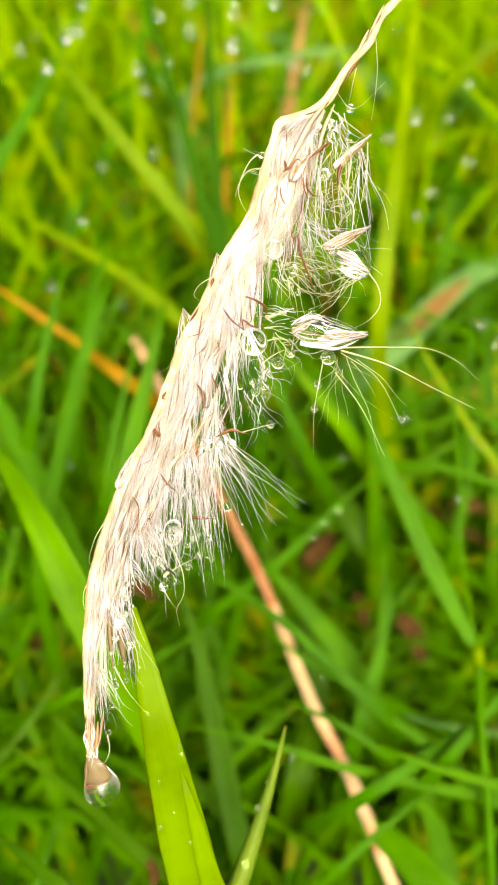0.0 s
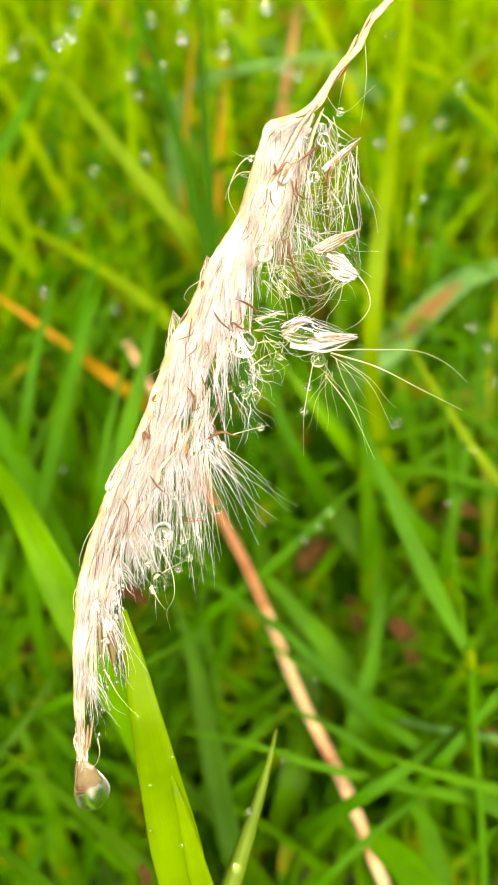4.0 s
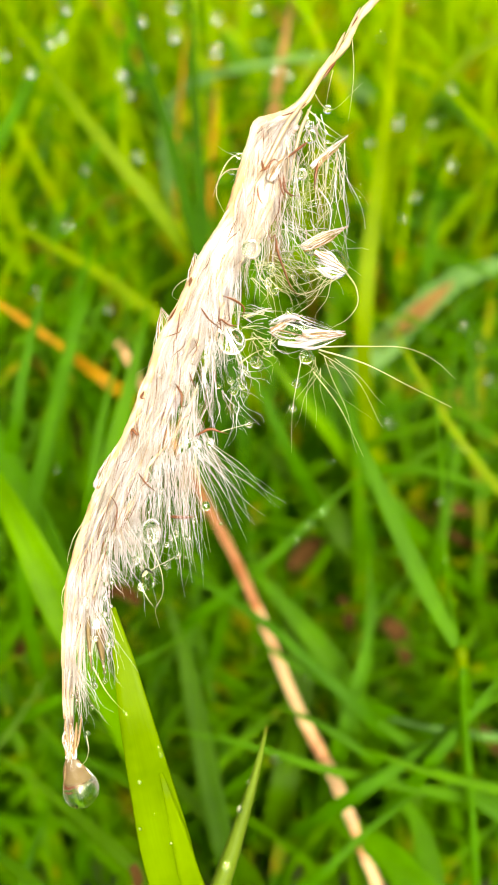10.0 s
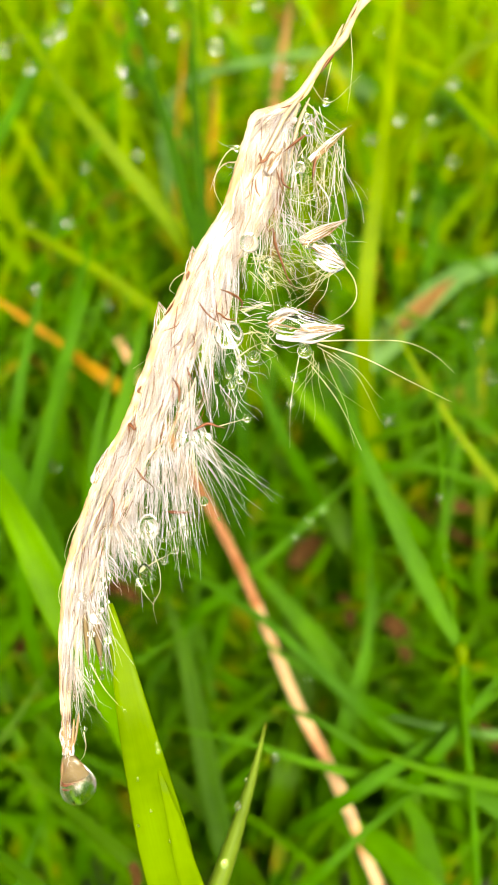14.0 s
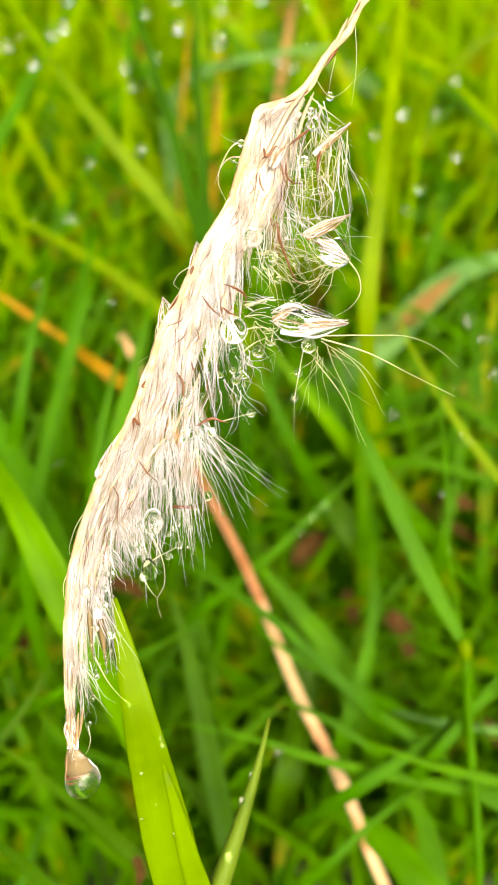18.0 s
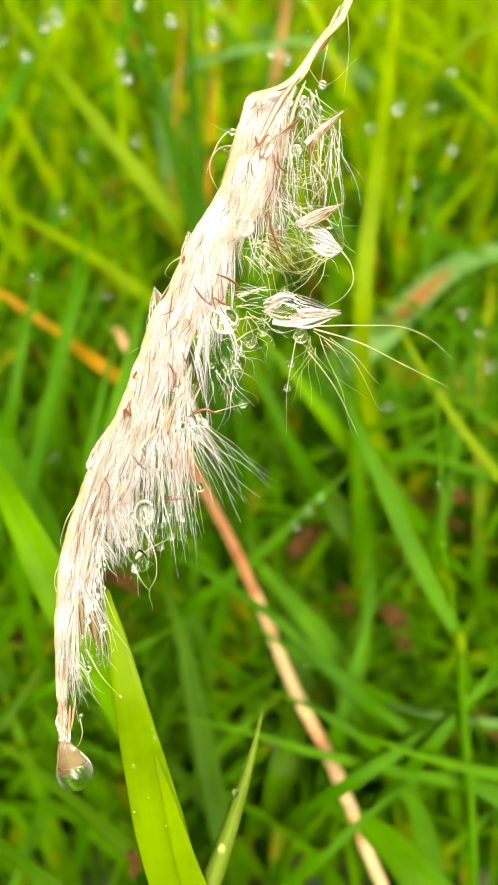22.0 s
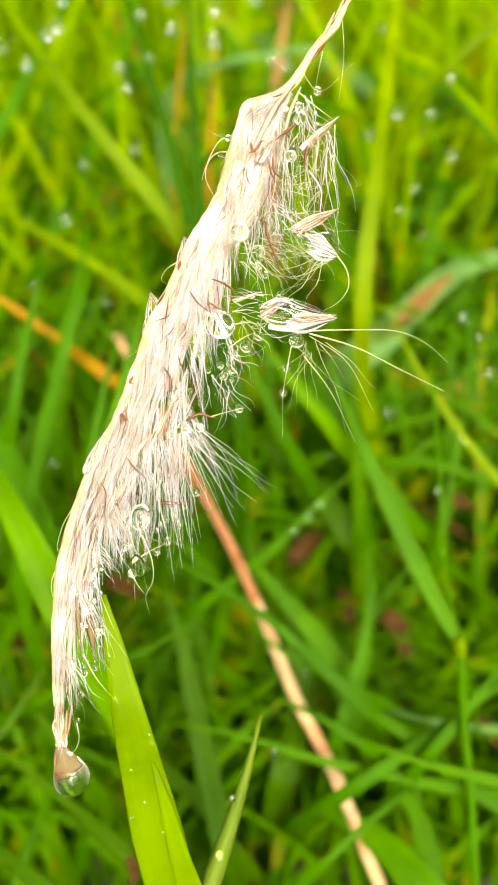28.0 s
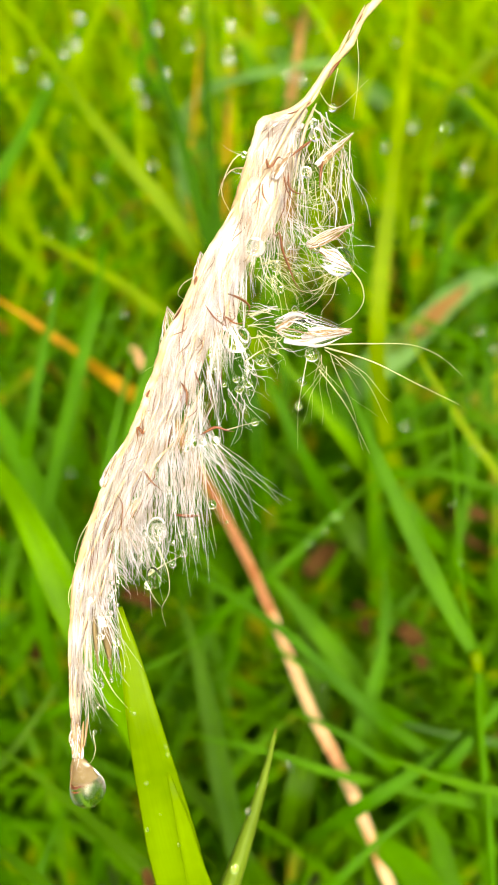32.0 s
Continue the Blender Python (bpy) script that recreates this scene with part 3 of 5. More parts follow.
    (BLUISH, "pale bluish leaf deep in the lawn", 0.0080, [(0.1194, 0.4674, -0.0020), (0.0862, 0.3321, 0.0542), (0.0393, 0.2943, 0.0909), (0.0239, 0.3062, 0.0967), (0.0121, 0.3153, 0.0978), (-0.0044, 0.3223, 0.0996)]),
    (LIME, "upright pale green leaf in the lawn", 0.0060, [(0.0909, 0.2702, -0.0020), (0.0726, 0.2171, 0.0398), (0.0658, 0.2078, 0.0696), (0.0681, 0.2289, 0.0855), (0.0728, 0.2552, 0.1057), (0.0761, 0.2813, 0.1288)]),
    (GREEN, "soft green upright leaf", 0.0055, [(-0.0621, 0.1751, -0.0020), (-0.0505, 0.1435, 0.0366), (-0.0454, 0.1413, 0.0599), (-0.0459, 0.1620, 0.0710), (-0.0434, 0.1820, 0.0813), (-0.0434, 0.2001, 0.0909)]),
    (GREEN, "soft green leaf in the lawn", 0.0050, [(-0.0726, 0.6735, -0.0020), (-0.0435, 0.4370, 0.1172), (-0.0348, 0.2612, 0.1244), (-0.0363, 0.2396, 0.1093), (-0.0456, 0.2187, 0.0951), (-0.0581, 0.1945, 0.0772)]),
    (GREEN, "short bright leaf beside the yellow node", 0.0028, [(0.0314, 0.0825, -0.0020), (0.0250, 0.0652, 0.0403), (0.0313, 0.0652, 0.0636), (0.0347, 0.0681, 0.0654), (0.0392, 0.0724, 0.0686), (0.0437, 0.0761, 0.0713)]),
    (GREEN, "broad low leaf under the straw", 0.0075, [(0.0448, 0.0506, -0.0020), (0.0386, 0.0460, 0.0266), (0.0305, 0.0503, 0.0396), (0.0255, 0.0564, 0.0404), (0.0201, 0.0614, 0.0400), (0.0124, 0.0658, 0.0389)]),
    (DEEP, "long green leaf lying low", 0.0024, [(0.0043, 0.0647, -0.0020), (0.0031, 0.0578, 0.0225), (-0.0022, 0.0595, 0.0348), (-0.0106, 0.0681, 0.0385), (-0.0217, 0.0764, 0.0417), (-0.0378, 0.0854, 0.0458)]),
    (DEEP, "deep green leaf low between the stems", 0.0055, [(0.0054, 0.0778, -0.0020), (0.0051, 0.0705, 0.0208), (0.0065, 0.0732, 0.0322), (0.0104, 0.0878, 0.0364), (0.0094, 0.1002, 0.0442), (0.0048, 0.1123, 0.0517)]),
    (GREEN, "thin green leaf crossing a dead one", 0.0034, [(-0.0788, 0.1763, -0.0020), (-0.0557, 0.1224, 0.0547), (-0.0425, 0.1152, 0.0952), (-0.0415, 0.1215, 0.1008), (-0.0401, 0.1269, 0.1052), (-0.0375, 0.1351, 0.1129)]),
    (GREEN, "green leaf crossing a dead one", 0.0042, [(-0.0679, 0.1570, -0.0020), (-0.0496, 0.1127, 0.0510), (-0.0376, 0.1075, 0.0882), (-0.0357, 0.1152, 0.0952), (-0.0334, 0.1220, 0.1014), (-0.0291, 0.1337, 0.1113)]),
    (GREEN, "thin green leaf crossing a dead one", 0.0026, [(-0.0501, 0.1510, -0.0020), (-0.0374, 0.1116, 0.0480), (-0.0296, 0.1076, 0.0823), (-0.0287, 0.1140, 0.0879), (-0.0266, 0.1213, 0.0946), (-0.0243, 0.1284, 0.1010)]),
    (GREEN, "broad green leaf over a dead one", 0.0052, [(-0.0454, 0.1430, -0.0020), (-0.0340, 0.1060, 0.0478), (-0.0266, 0.1034, 0.0807), (-0.0254, 0.1118, 0.0870), (-0.0227, 0.1219, 0.0952), (-0.0194, 0.1336, 0.1052)]),
    (GREEN, "thin leaf over the straw", 0.0024, [(0.0450, 0.1024, -0.0020), (0.0362, 0.0825, 0.0370), (0.0203, 0.0781, 0.0571), (0.0122, 0.0814, 0.0592), (0.0061, 0.0844, 0.0611), (-0.0001, 0.0881, 0.0637)]),
    (GREEN, "thin leaf over the straw", 0.0022, [(0.0425, 0.0871, -0.0020), (0.0341, 0.0694, 0.0383), (0.0189, 0.0671, 0.0598), (0.0123, 0.0705, 0.0620), (0.0076, 0.0725, 0.0628), (0.0028, 0.0741, 0.0631)]),
    (GREEN, "slanting green leaf with dew", 0.0042, [(-0.0873, 0.1830, -0.0020), (-0.0790, 0.1698, 0.0650), (-0.0653, 0.1784, 0.1072), (-0.0581, 0.1891, 0.1161), (-0.0523, 0.1992, 0.1242), (-0.0472, 0.2084, 0.1316), (-0.0423, 0.2169, 0.1380)]),
    (BLUISH, "pale thin leaf lying over others", 0.0020, [(0.0800, 0.0937, -0.0020), (0.0672, 0.0786, 0.0357), (0.0488, 0.0734, 0.0518), (0.0399, 0.0746, 0.0516), (0.0309, 0.0761, 0.0518), (0.0228, 0.0782, 0.0527)]),
    (GREEN, "broad green leaf curling low down", 0.0062, [(0.0307, 0.0495, -0.0020), (0.0309, 0.0468, 0.0243), (0.0312, 0.0527, 0.0378), (0.0313, 0.0585, 0.0398), (0.0300, 0.0638, 0.0412), (0.0259, 0.0686, 0.0420)]),
    (GREEN, "thin green leaf slanting up", 0.0020, [(-0.0032, 0.0588, -0.0020), (0.0032, 0.0518, 0.0283), (0.0132, 0.0538, 0.0450), (0.0181, 0.0574, 0.0475), (0.0240, 0.0610, 0.0500), (0.0295, 0.0644, 0.0523)]),
    (GREEN, "green leaf rising past the straw", 0.0030, [(0.0171, 0.0845, -0.0020), (0.0145, 0.0714, 0.0304), (0.0162, 0.0727, 0.0510), (0.0194, 0.0807, 0.0585), (0.0221, 0.0882, 0.0653), (0.0236, 0.0944, 0.0706)]),
    (GREEN, "thin green leaf rising in the lawn", 0.0020, [(0.0508, 0.1410, -0.0020), (0.0420, 0.1167, 0.0343), (0.0409, 0.1151, 0.0578), (0.0438, 0.1246, 0.0653), (0.0462, 0.1343, 0.0731), (0.0492, 0.1458, 0.0829)]),
    (YELLOW, "thin yellow green leaf in the lawn", 0.0026, [(0.0728, 0.1843, -0.0020), (0.0593, 0.1507, 0.0366), (0.0546, 0.1471, 0.0619), (0.0561, 0.1585, 0.0702), (0.0598, 0.1730, 0.0802), (0.0595, 0.1870, 0.0913)]),
    (GREEN, "upright green leaf in the lawn", 0.0036, [(0.0583, 0.2402, -0.0020), (0.0461, 0.1897, 0.0419), (0.0444, 0.1813, 0.0715), (0.0482, 0.1958, 0.0816), (0.0514, 0.2117, 0.0934), (0.0513, 0.2250, 0.1037)]),
    (DEEP, "thin green leaf low in the lawn", 0.0020, [(-0.0715, 0.0814, -0.0020), (-0.0587, 0.0675, 0.0333), (-0.0460, 0.0699, 0.0524), (-0.0426, 0.0742, 0.0542), (-0.0391, 0.0794, 0.0570), (-0.0355, 0.0846, 0.0598)]),
    (GREEN, "thin green leaf crossing low", 0.0022, [(-0.0641, 0.1029, -0.0020), (-0.0510, 0.0819, 0.0389), (-0.0325, 0.0783, 0.0588), (-0.0247, 0.0821, 0.0600), (-0.0178, 0.0853, 0.0606), (-0.0117, 0.0893, 0.0620)]),
    (GREEN, "green leaf beside the dark gap", 0.0036, [(0.0196, 0.1979, -0.0020), (0.0139, 0.1517, 0.0444), (0.0300, 0.1256, 0.0694), (0.0357, 0.1242, 0.0708), (0.0447, 0.1211, 0.0705), (0.0535, 0.1174, 0.0693)]),
)
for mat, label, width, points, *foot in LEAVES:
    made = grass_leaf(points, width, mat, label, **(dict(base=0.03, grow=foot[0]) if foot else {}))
    if "rust" in label:
        streak = leaf_mesh("rust_streak", np.array([(0.0327, 0.1566, 0.0811), (0.0396, 0.1627, 0.0849), (0.0484, 0.1693, 0.0893)]) - np.array(points[0]), 0.0040, RUSTY, tip=0.5, base=0.2, steps=12)
        piece("rust_streak", streak, made, "rust brown streak")

dead_leaf = tagged(new("dead_leaf", leaf_mesh("dead_leaf", [(-0.0273, 0.2177, -0.0020), (-0.0180, 0.1446, 0.0635), (-0.0297, 0.1299, 0.0907), (-0.0381, 0.1397, 0.0896), (-0.0449, 0.1424, 0.0941), (-0.0508, 0.1422, 0.0998), (-0.0584, 0.1470, 0.1022)], 0.0034, ORANGE)),
                   "orange dead grass leaf half hidden in the lawn", "dead leaf")

# brown scraps of dead leaf caught deep in the lawn
for n_, (x, y, z, turn, size) in enumerate((
    (0.0144, 0.3272, 0.1050, 20, 1.5), (0.0338, 0.2426, 0.0784, -60, 1.2), (0.0423, 0.2121, 0.0594, 10, 1.3), (-0.0461, 0.1612, 0.0477, -70, 1.5), (-0.0376, 0.1880, 0.0625, -80, 1.0), (0.0410, 0.1619, 0.0410, 25, 1.5), (0.0141, 0.1235, 0.0432, 40, 1.4),
    (0.0314, 0.1016, 0.0413, -60, 1.3), (-0.0259, 0.1019, 0.0566, -20, 0.9), (0.0211, 0.1086, 0.0416, -70, 0.9), (0.0473, 0.1305, 0.0510, 0, 1.0), (0.0479, 0.0824, 0.0349, -40, 0.9), (-0.0171, 0.0463, 0.0620, -80, 0.5))):
    scrap = leaf_mesh("dead_scrap", np.array([(-0.006, 0, 0), (-0.002, 0.0015, 0.001), (0.003, 0.001, -0.001), (0.007, -0.001, 0.001)]) * size * 0.65, 0.0032 * size, BROWN, side=(0, 0.2, 1), fold=0.5, steps=9)
    ob = new("dead_scrap", scrap)
    ob.matrix_basis = pose(x, y, z, 48, 0, 0) @ pose(0, 0, 0, 0, 0, turn)
    tagged(ob, "curled reddish brown scrap of dead leaf", "dead leaf", "dead scraps in the lawn")

# the leaf with a node, and its thin beaded neighbour
noded = tagged(new("jointed_grass"), "yellow green jointed grass with a swollen node", "grass")
piece("stalk", stalk_mesh("stalk", [(0.0366, 0.0496, -0.0020), (0.0365, 0.0440, 0.0295), (0.0361, 0.0486, 0.0497), (0.0359, 0.0569, 0.0574), (0.0349, 0.0671, 0.0673), (0.0341, 0.0746, 0.0771)], (0.0009, 0.0008, 0.0007, 0.0008), GREEN), noded)
piece("blade", leaf_mesh("blade", [(0.0341, 0.0745, 0.0770), (0.0294, 0.0812, 0.0829), (0.0239, 0.0898, 0.0910), (0.0194, 0.0977, 0.0982), (0.0161, 0.1045, 0.1028), (0.0137, 0.1103, 0.1078)], 0.0034, GREEN, base=0.5, tip=0.75, steps=30), noded, "slanting mid green leaf blade")
piece("node", stalk_mesh("node", [(0.0337, 0.0752, 0.0783), (0.0340, 0.0740, 0.0770), (0.0341, 0.0731, 0.0760)], (0.0008, 0.0011, 0.0008), LIME, steps=7), noded, "swollen yellow green node")
beaded = tagged(new("beaded_grass", stalk_mesh("thin_stalk", [(0.0569, 0.0983, -0.0020), (0.0433, 0.0736, 0.0454), (0.0341, 0.0745, 0.0770), (0.0326, 0.0806, 0.0822), (0.0316, 0.0855, 0.0877), (0.0314, 0.0935, 0.0951), (0.0301, 0.1073, 0.1089)], (0.0004, 0.0004, 0.0003, 0.0003), GREEN)),
                "thin green grass stalk beaded with dew", "grass")

# the dry straw: one stem in lengths, each sheathed
straw = tagged(new("dry_straw"), "peach coloured dry straw slanting through the grass", "straw")
STRAW_LINE = smooth_line([(0.032, 0.0542, -0.002), (0.026, 0.0502, 0.029), (0.023, 0.0554, 0.0333), (0.0146, 0.0702, 0.0468), (0.0088, 0.079, 0.0536), (0.0041, 0.0892, 0.0589), (-0.002, 0.1012, 0.0663), (-0.0081, 0.1123, 0.0711), (-0.0164, 0.1255, 0.0784), (-0.0252, 0.1401, 0.0856), (-0.0284, 0.1453, 0.0884)], 40)
for i, (a_, b_) in enumerate(((0, 14), (14, 23), (23, 32), (32, 39))):
    seg = STRAW_LINE[a_:b_ + 1]
    piece("straw_length", stalk_mesh("straw_length", seg, (0.00104, 0.00098, 0.00094, 0.00092) if b_ > 30 else (0.00122, 0.00112, 0.00106, 0.00104), RED_STRAW if b_ == 32 else STRAW, seed=i, lumps=0.03), straw)
    if i:
        piece("node", stalk_mesh("node", [seg[0] - (seg[1] - seg[0]) * 0.12, seg[0] + (seg[1] - seg[0]) * 0.12], (0.00108, 0.00116, 0.00108), STRAW, steps=5), straw, "slightly swollen node")

# the near leaves
front = tagged(new("broad_grass_leaf"), "broad lime green wet grass leaf standing beside the seed head", "grass leaf")
piece("blade", leaf_mesh("blade", [(0.0004, 0.0408, -0.0020), (-0.0017, 0.0277, 0.0473), (-0.0058, 0.0284, 0.0841), (-0.0083, 0.0337, 0.0959), (-0.0103, 0.0389, 0.1061), (-0.0120, 0.0436, 0.1137), (-0.0133, 0.0478, 0.1175), (-0.0144, 0.0511, 0.1212)], 0.0056, FRONT, fold=0.06, tip=0.2, base=0.9, steps=60), front)
piece("sheath", leaf_mesh("sheath", [(0.0037, 0.0449, -0.0020), (0.0010, 0.0306, 0.0500), (-0.0043, 0.0303, 0.0892), (-0.0067, 0.0339, 0.0984), (-0.0080, 0.0369, 0.1040), (-0.0094, 0.0400, 0.1080)], 0.0034, FRONT, fold=0.2, tip=0.2, steps=40), front, "darker green sheathing leaf")
spike = tagged(new("rolled_grass_leaf", stalk_mesh("rolled_leaf", [(-0.0204, 0.0293, -0.0020), (-0.0143, 0.0205, 0.0562), (-0.0051, 0.0311, 0.0901), (-0.0027, 0.0364, 0.0929), (-0.0010, 0.0406, 0.0954), (0.0007, 0.0452, 0.0982), (0.0019, 0.0490, 0.1010)], (0.0018,) * 12 + (0.0016, 0.0013, 0.0010, 0.0006, 0.0001), OLIVE, steps=60)),
               "stiff rolled green grass leaf with a brown tip", "grass leaf")

# ---- the seed head: millimetres on a plane that leans with it, turned into metres ----
HEAD = pose(0, 0.06094, 0.13513, 48)
MM = 0.001
head = new("seed_head")
head.matrix_basis = HEAD
tagged(head, "drooping white silky grass seed head soaked with rain", "seed head")

# outline of the woolly part from its neck to its tip: outer edge, inner edge
EDGES = np.array((
    (4.04, 33.43, 5.91, 34.00), (0.34, 32.35, 5.06, 30.93), (-0.91, 28.08, 4.49, 26.09), (-2.39, 23.08, 2.56, 21.15),
    (-5.17, 18.70, -0.28, 17.40), (-7.28, 13.98, -1.19, 13.59), (-9.44, 10.46, -2.22, 8.19), (-11.09, 5.34, -3.58, 3.92),
    (-13.36, -0.06, -6.42, -0.91), (-15.52, -4.32, -9.61, -5.46), (-17.34, -9.44, -12.79, -9.44), (-18.59, -13.98, -14.61, -14.55),
    (-18.82, -19.10, -17.00, -19.67), (-18.93, -25.35, -17.40, -25.92), (-18.65, -29.90, -17.57, -29.90), (-18.42, -31.89, -18.02, -31.89)))
ROWS = np.linspace(0, 1, len(EDGES))


def on_head(s, a_, lift=1.0):
    """The place at s (0 neck to 1 tip), a_ (0 outer edge to 1 inner edge), bulging outward; metres."""
    s, a_ = np.asarray(s, dtype=float), np.asarray(a_, dtype=float)
    e = [np.interp(s, ROWS, EDGES[:, k]) for k in range(4)]
    wide = np.hypot(e[2] - e[0], e[3] - e[1])
    a_ = np.where(a_ > 1, 1 + (a_ - 1) * 0.45, np.where(a_ < 0, a_ * 0.3, a_))
    bulge = np.sqrt(np.clip(1 - (2 * np.clip(a_, 0, 1) - 1) ** 2, 0, 1)) * wide * 0.34 * lift
    lean = 1 - bulge / 82.0
    return np.stack([(e[0] + (e[2] - e[0]) * a_) * lean, (e[1] + (e[3] - e[1]) * a_) * lean, bulge], axis=-1) * MM


rng = np.random.default_rng(11)

# stem and culm, bent over, rooted outside the view
piece("culm", stalk_mesh("culm", np.array([(2.6, 32.9, 0.2), (4.83, 34.3, 0.2), (6.37, 36.3, 0.2), (7.73, 38.4, 0.2), (9.47, 40.3, 0), (10.43, 42.6, 0), (12.17, 44.6, 0), (24, 62, -2), (40, 74, -6), (56, 70, -14),
      (68, 45, -30), (74, 0, -60), (76, -100, -94)]) * MM, np.array((0.36, 0.48, 0.55, 0.7, 0.9, 1.0, 1.1, 1.2)) * MM, STEM, steps=260, lumps=0.13), head, "dry cream culm with brown streaks")
core_s = np.linspace(0.0, 1.0, 60)
core_line = on_head(core_s, np.interp(core_s, (0, 0.3, 0.45, 1), (0.46, 0.42, 0.30, 0.42)), 0.0)
core_wide = np.interp(core_s, ROWS, np.hypot(EDGES[:, 2] - EDGES[:, 0], EDGES[:, 3] - EDGES[:, 1])) * MM * np.interp(core_s, (0, 0.06, 0.3, 0.45, 0.7, 0.85, 1), (0.2, 0.40, 0.34, 0.21, 0.19, 0.3, 0.36))
piece("rachis", stalk_mesh("rachis", core_line, core_wide, CORE, sides=28, steps=120, lumps=0.05, seed=2), head, "cream woolly core")

axis_s = np.linspace(0.02, 0.90, 40)
piece("axis", stalk_mesh("axis", on_head(axis_s, 0.05, 0.9), np.array((0.50, 0.62, 0.60, 0.62, 0.50, 0.46, 0.50, 0.44, 0.34, 0.22)) * MM, RIDGE, sides=12, steps=120, lumps=0.07, seed=4), head, "cream ridge of the seed head's axis")


def husk_mesh(root, tip, wide, seed):
    """A narrow pointed husk from root to tip, boat-shaped."""
    root, tip = np.array(root, dtype=float), np.array(tip, dtype=float)
    r = np.random.default_rng(seed)
    mid = (root + tip) / 2 + r.normal(0, 0.06, 3) * np.linalg.norm(tip - root) + np.array([0, 0, 0.0003])
    return leaf_mesh("husk", np.array([root, mid, tip]), wide, HUSK, side=(0.1, 0.1, 1), fold=0.7, thick=0.00012, tip=0.7, base=0.4, steps=9)


def bundle(lines, thick, mat, name, sides=4):
    """Hairs along lines (count, steps, 3), each tapering to its tip."""
    n = lines.shape[1]
    w = np.linspace(0, 1, n)
    rad = (thick * (1 - 0.65 * w))
    rad = np.broadcast_to(rad, lines.shape[:2]) if rad.ndim == 1 else rad
    v, f = tubes(lines, rad, sides)
    return mesh_of(name, v, f, mat)


def drape(x, y, lift):
    """Height (mm) of the woolly body over the point x, y (mm) of its plane; it falls away past the inner edge."""
    ox, ix = np.interp(-y, -EDGES[:, 1], EDGES[:, 0]), np.interp(-y, -EDGES[:, 3], EDGES[:, 2])
    a_ = (x - ox) / np.maximum(ix - ox, 0.5)
    return np.sqrt(np.clip(1 - (2 * np.clip(a_, 0, 1) - 1) ** 2, 0, 1)) * (ix - ox) * 0.34 * lift


def lock_lines(x0, y0, angle, length, count, r, girth=1.0, n=11):
    """One wet lock (mm): hairs that leave the wool side by side, hang down and draw together to a point."""
    w = np.linspace(0, 1, n)
    bend = r.normal(0, 0.16) * girth
    wave = r.normal(0, 0.07) * girth * np.sin(w * r.uniform(3, 7) + r.uniform(0, 6))
    an = np.radians(angle + (-90 - angle) * 0.5 * w) + bend * w
    step = length * r.uniform(0.8, 1.08, (count, 1)) / (n - 1)
    cx = np.concatenate([[0], np.cumsum(np.cos(an[1:]))]) * step
    cy = np.concatenate([[0], np.cumsum(np.sin(an[1:]))]) * step
    stray = r.random((count, 1)) < 0.25
    side = r.normal(0, 0.32 * girth, (count, 1)) * (1 - 0.85 * w ** 0.7) + wave * length * 0.3 + r.normal(0, 0.16, (count, 1)) * length * 0.5 * girth * w ** 2 * stray
    side = side + r.normal(0, 0.11 * girth, (count, 1)) * np.sin(w * r.uniform(3, 8, (count, 1)) + r.uniform(0, 6, (count, 1)))
    x = x0 + cx - np.sin(an) * side
    y = y0 - np.abs(r.normal(0, 0.4, (count, 1))) + cy + np.cos(an) * side
    x = np.maximum(x, np.interp(-y, -EDGES[:, 1], EDGES[:, 0]) + r.uniform(-0.12, 0.35, (count, 1)))
    z = drape(x, y, 1.0) * 0.92 + r.uniform(-0.1, 0.15, (count, 1)) + r.uniform(-0.25, 0.45) + r.normal(0.1, 0.2) * np.sin(w * math.pi) - 0.6 * (1 - w) ** 4
    lean = 1 - z / 82.0
    return np.stack([x * lean, y * lean, z], axis=2) * MM


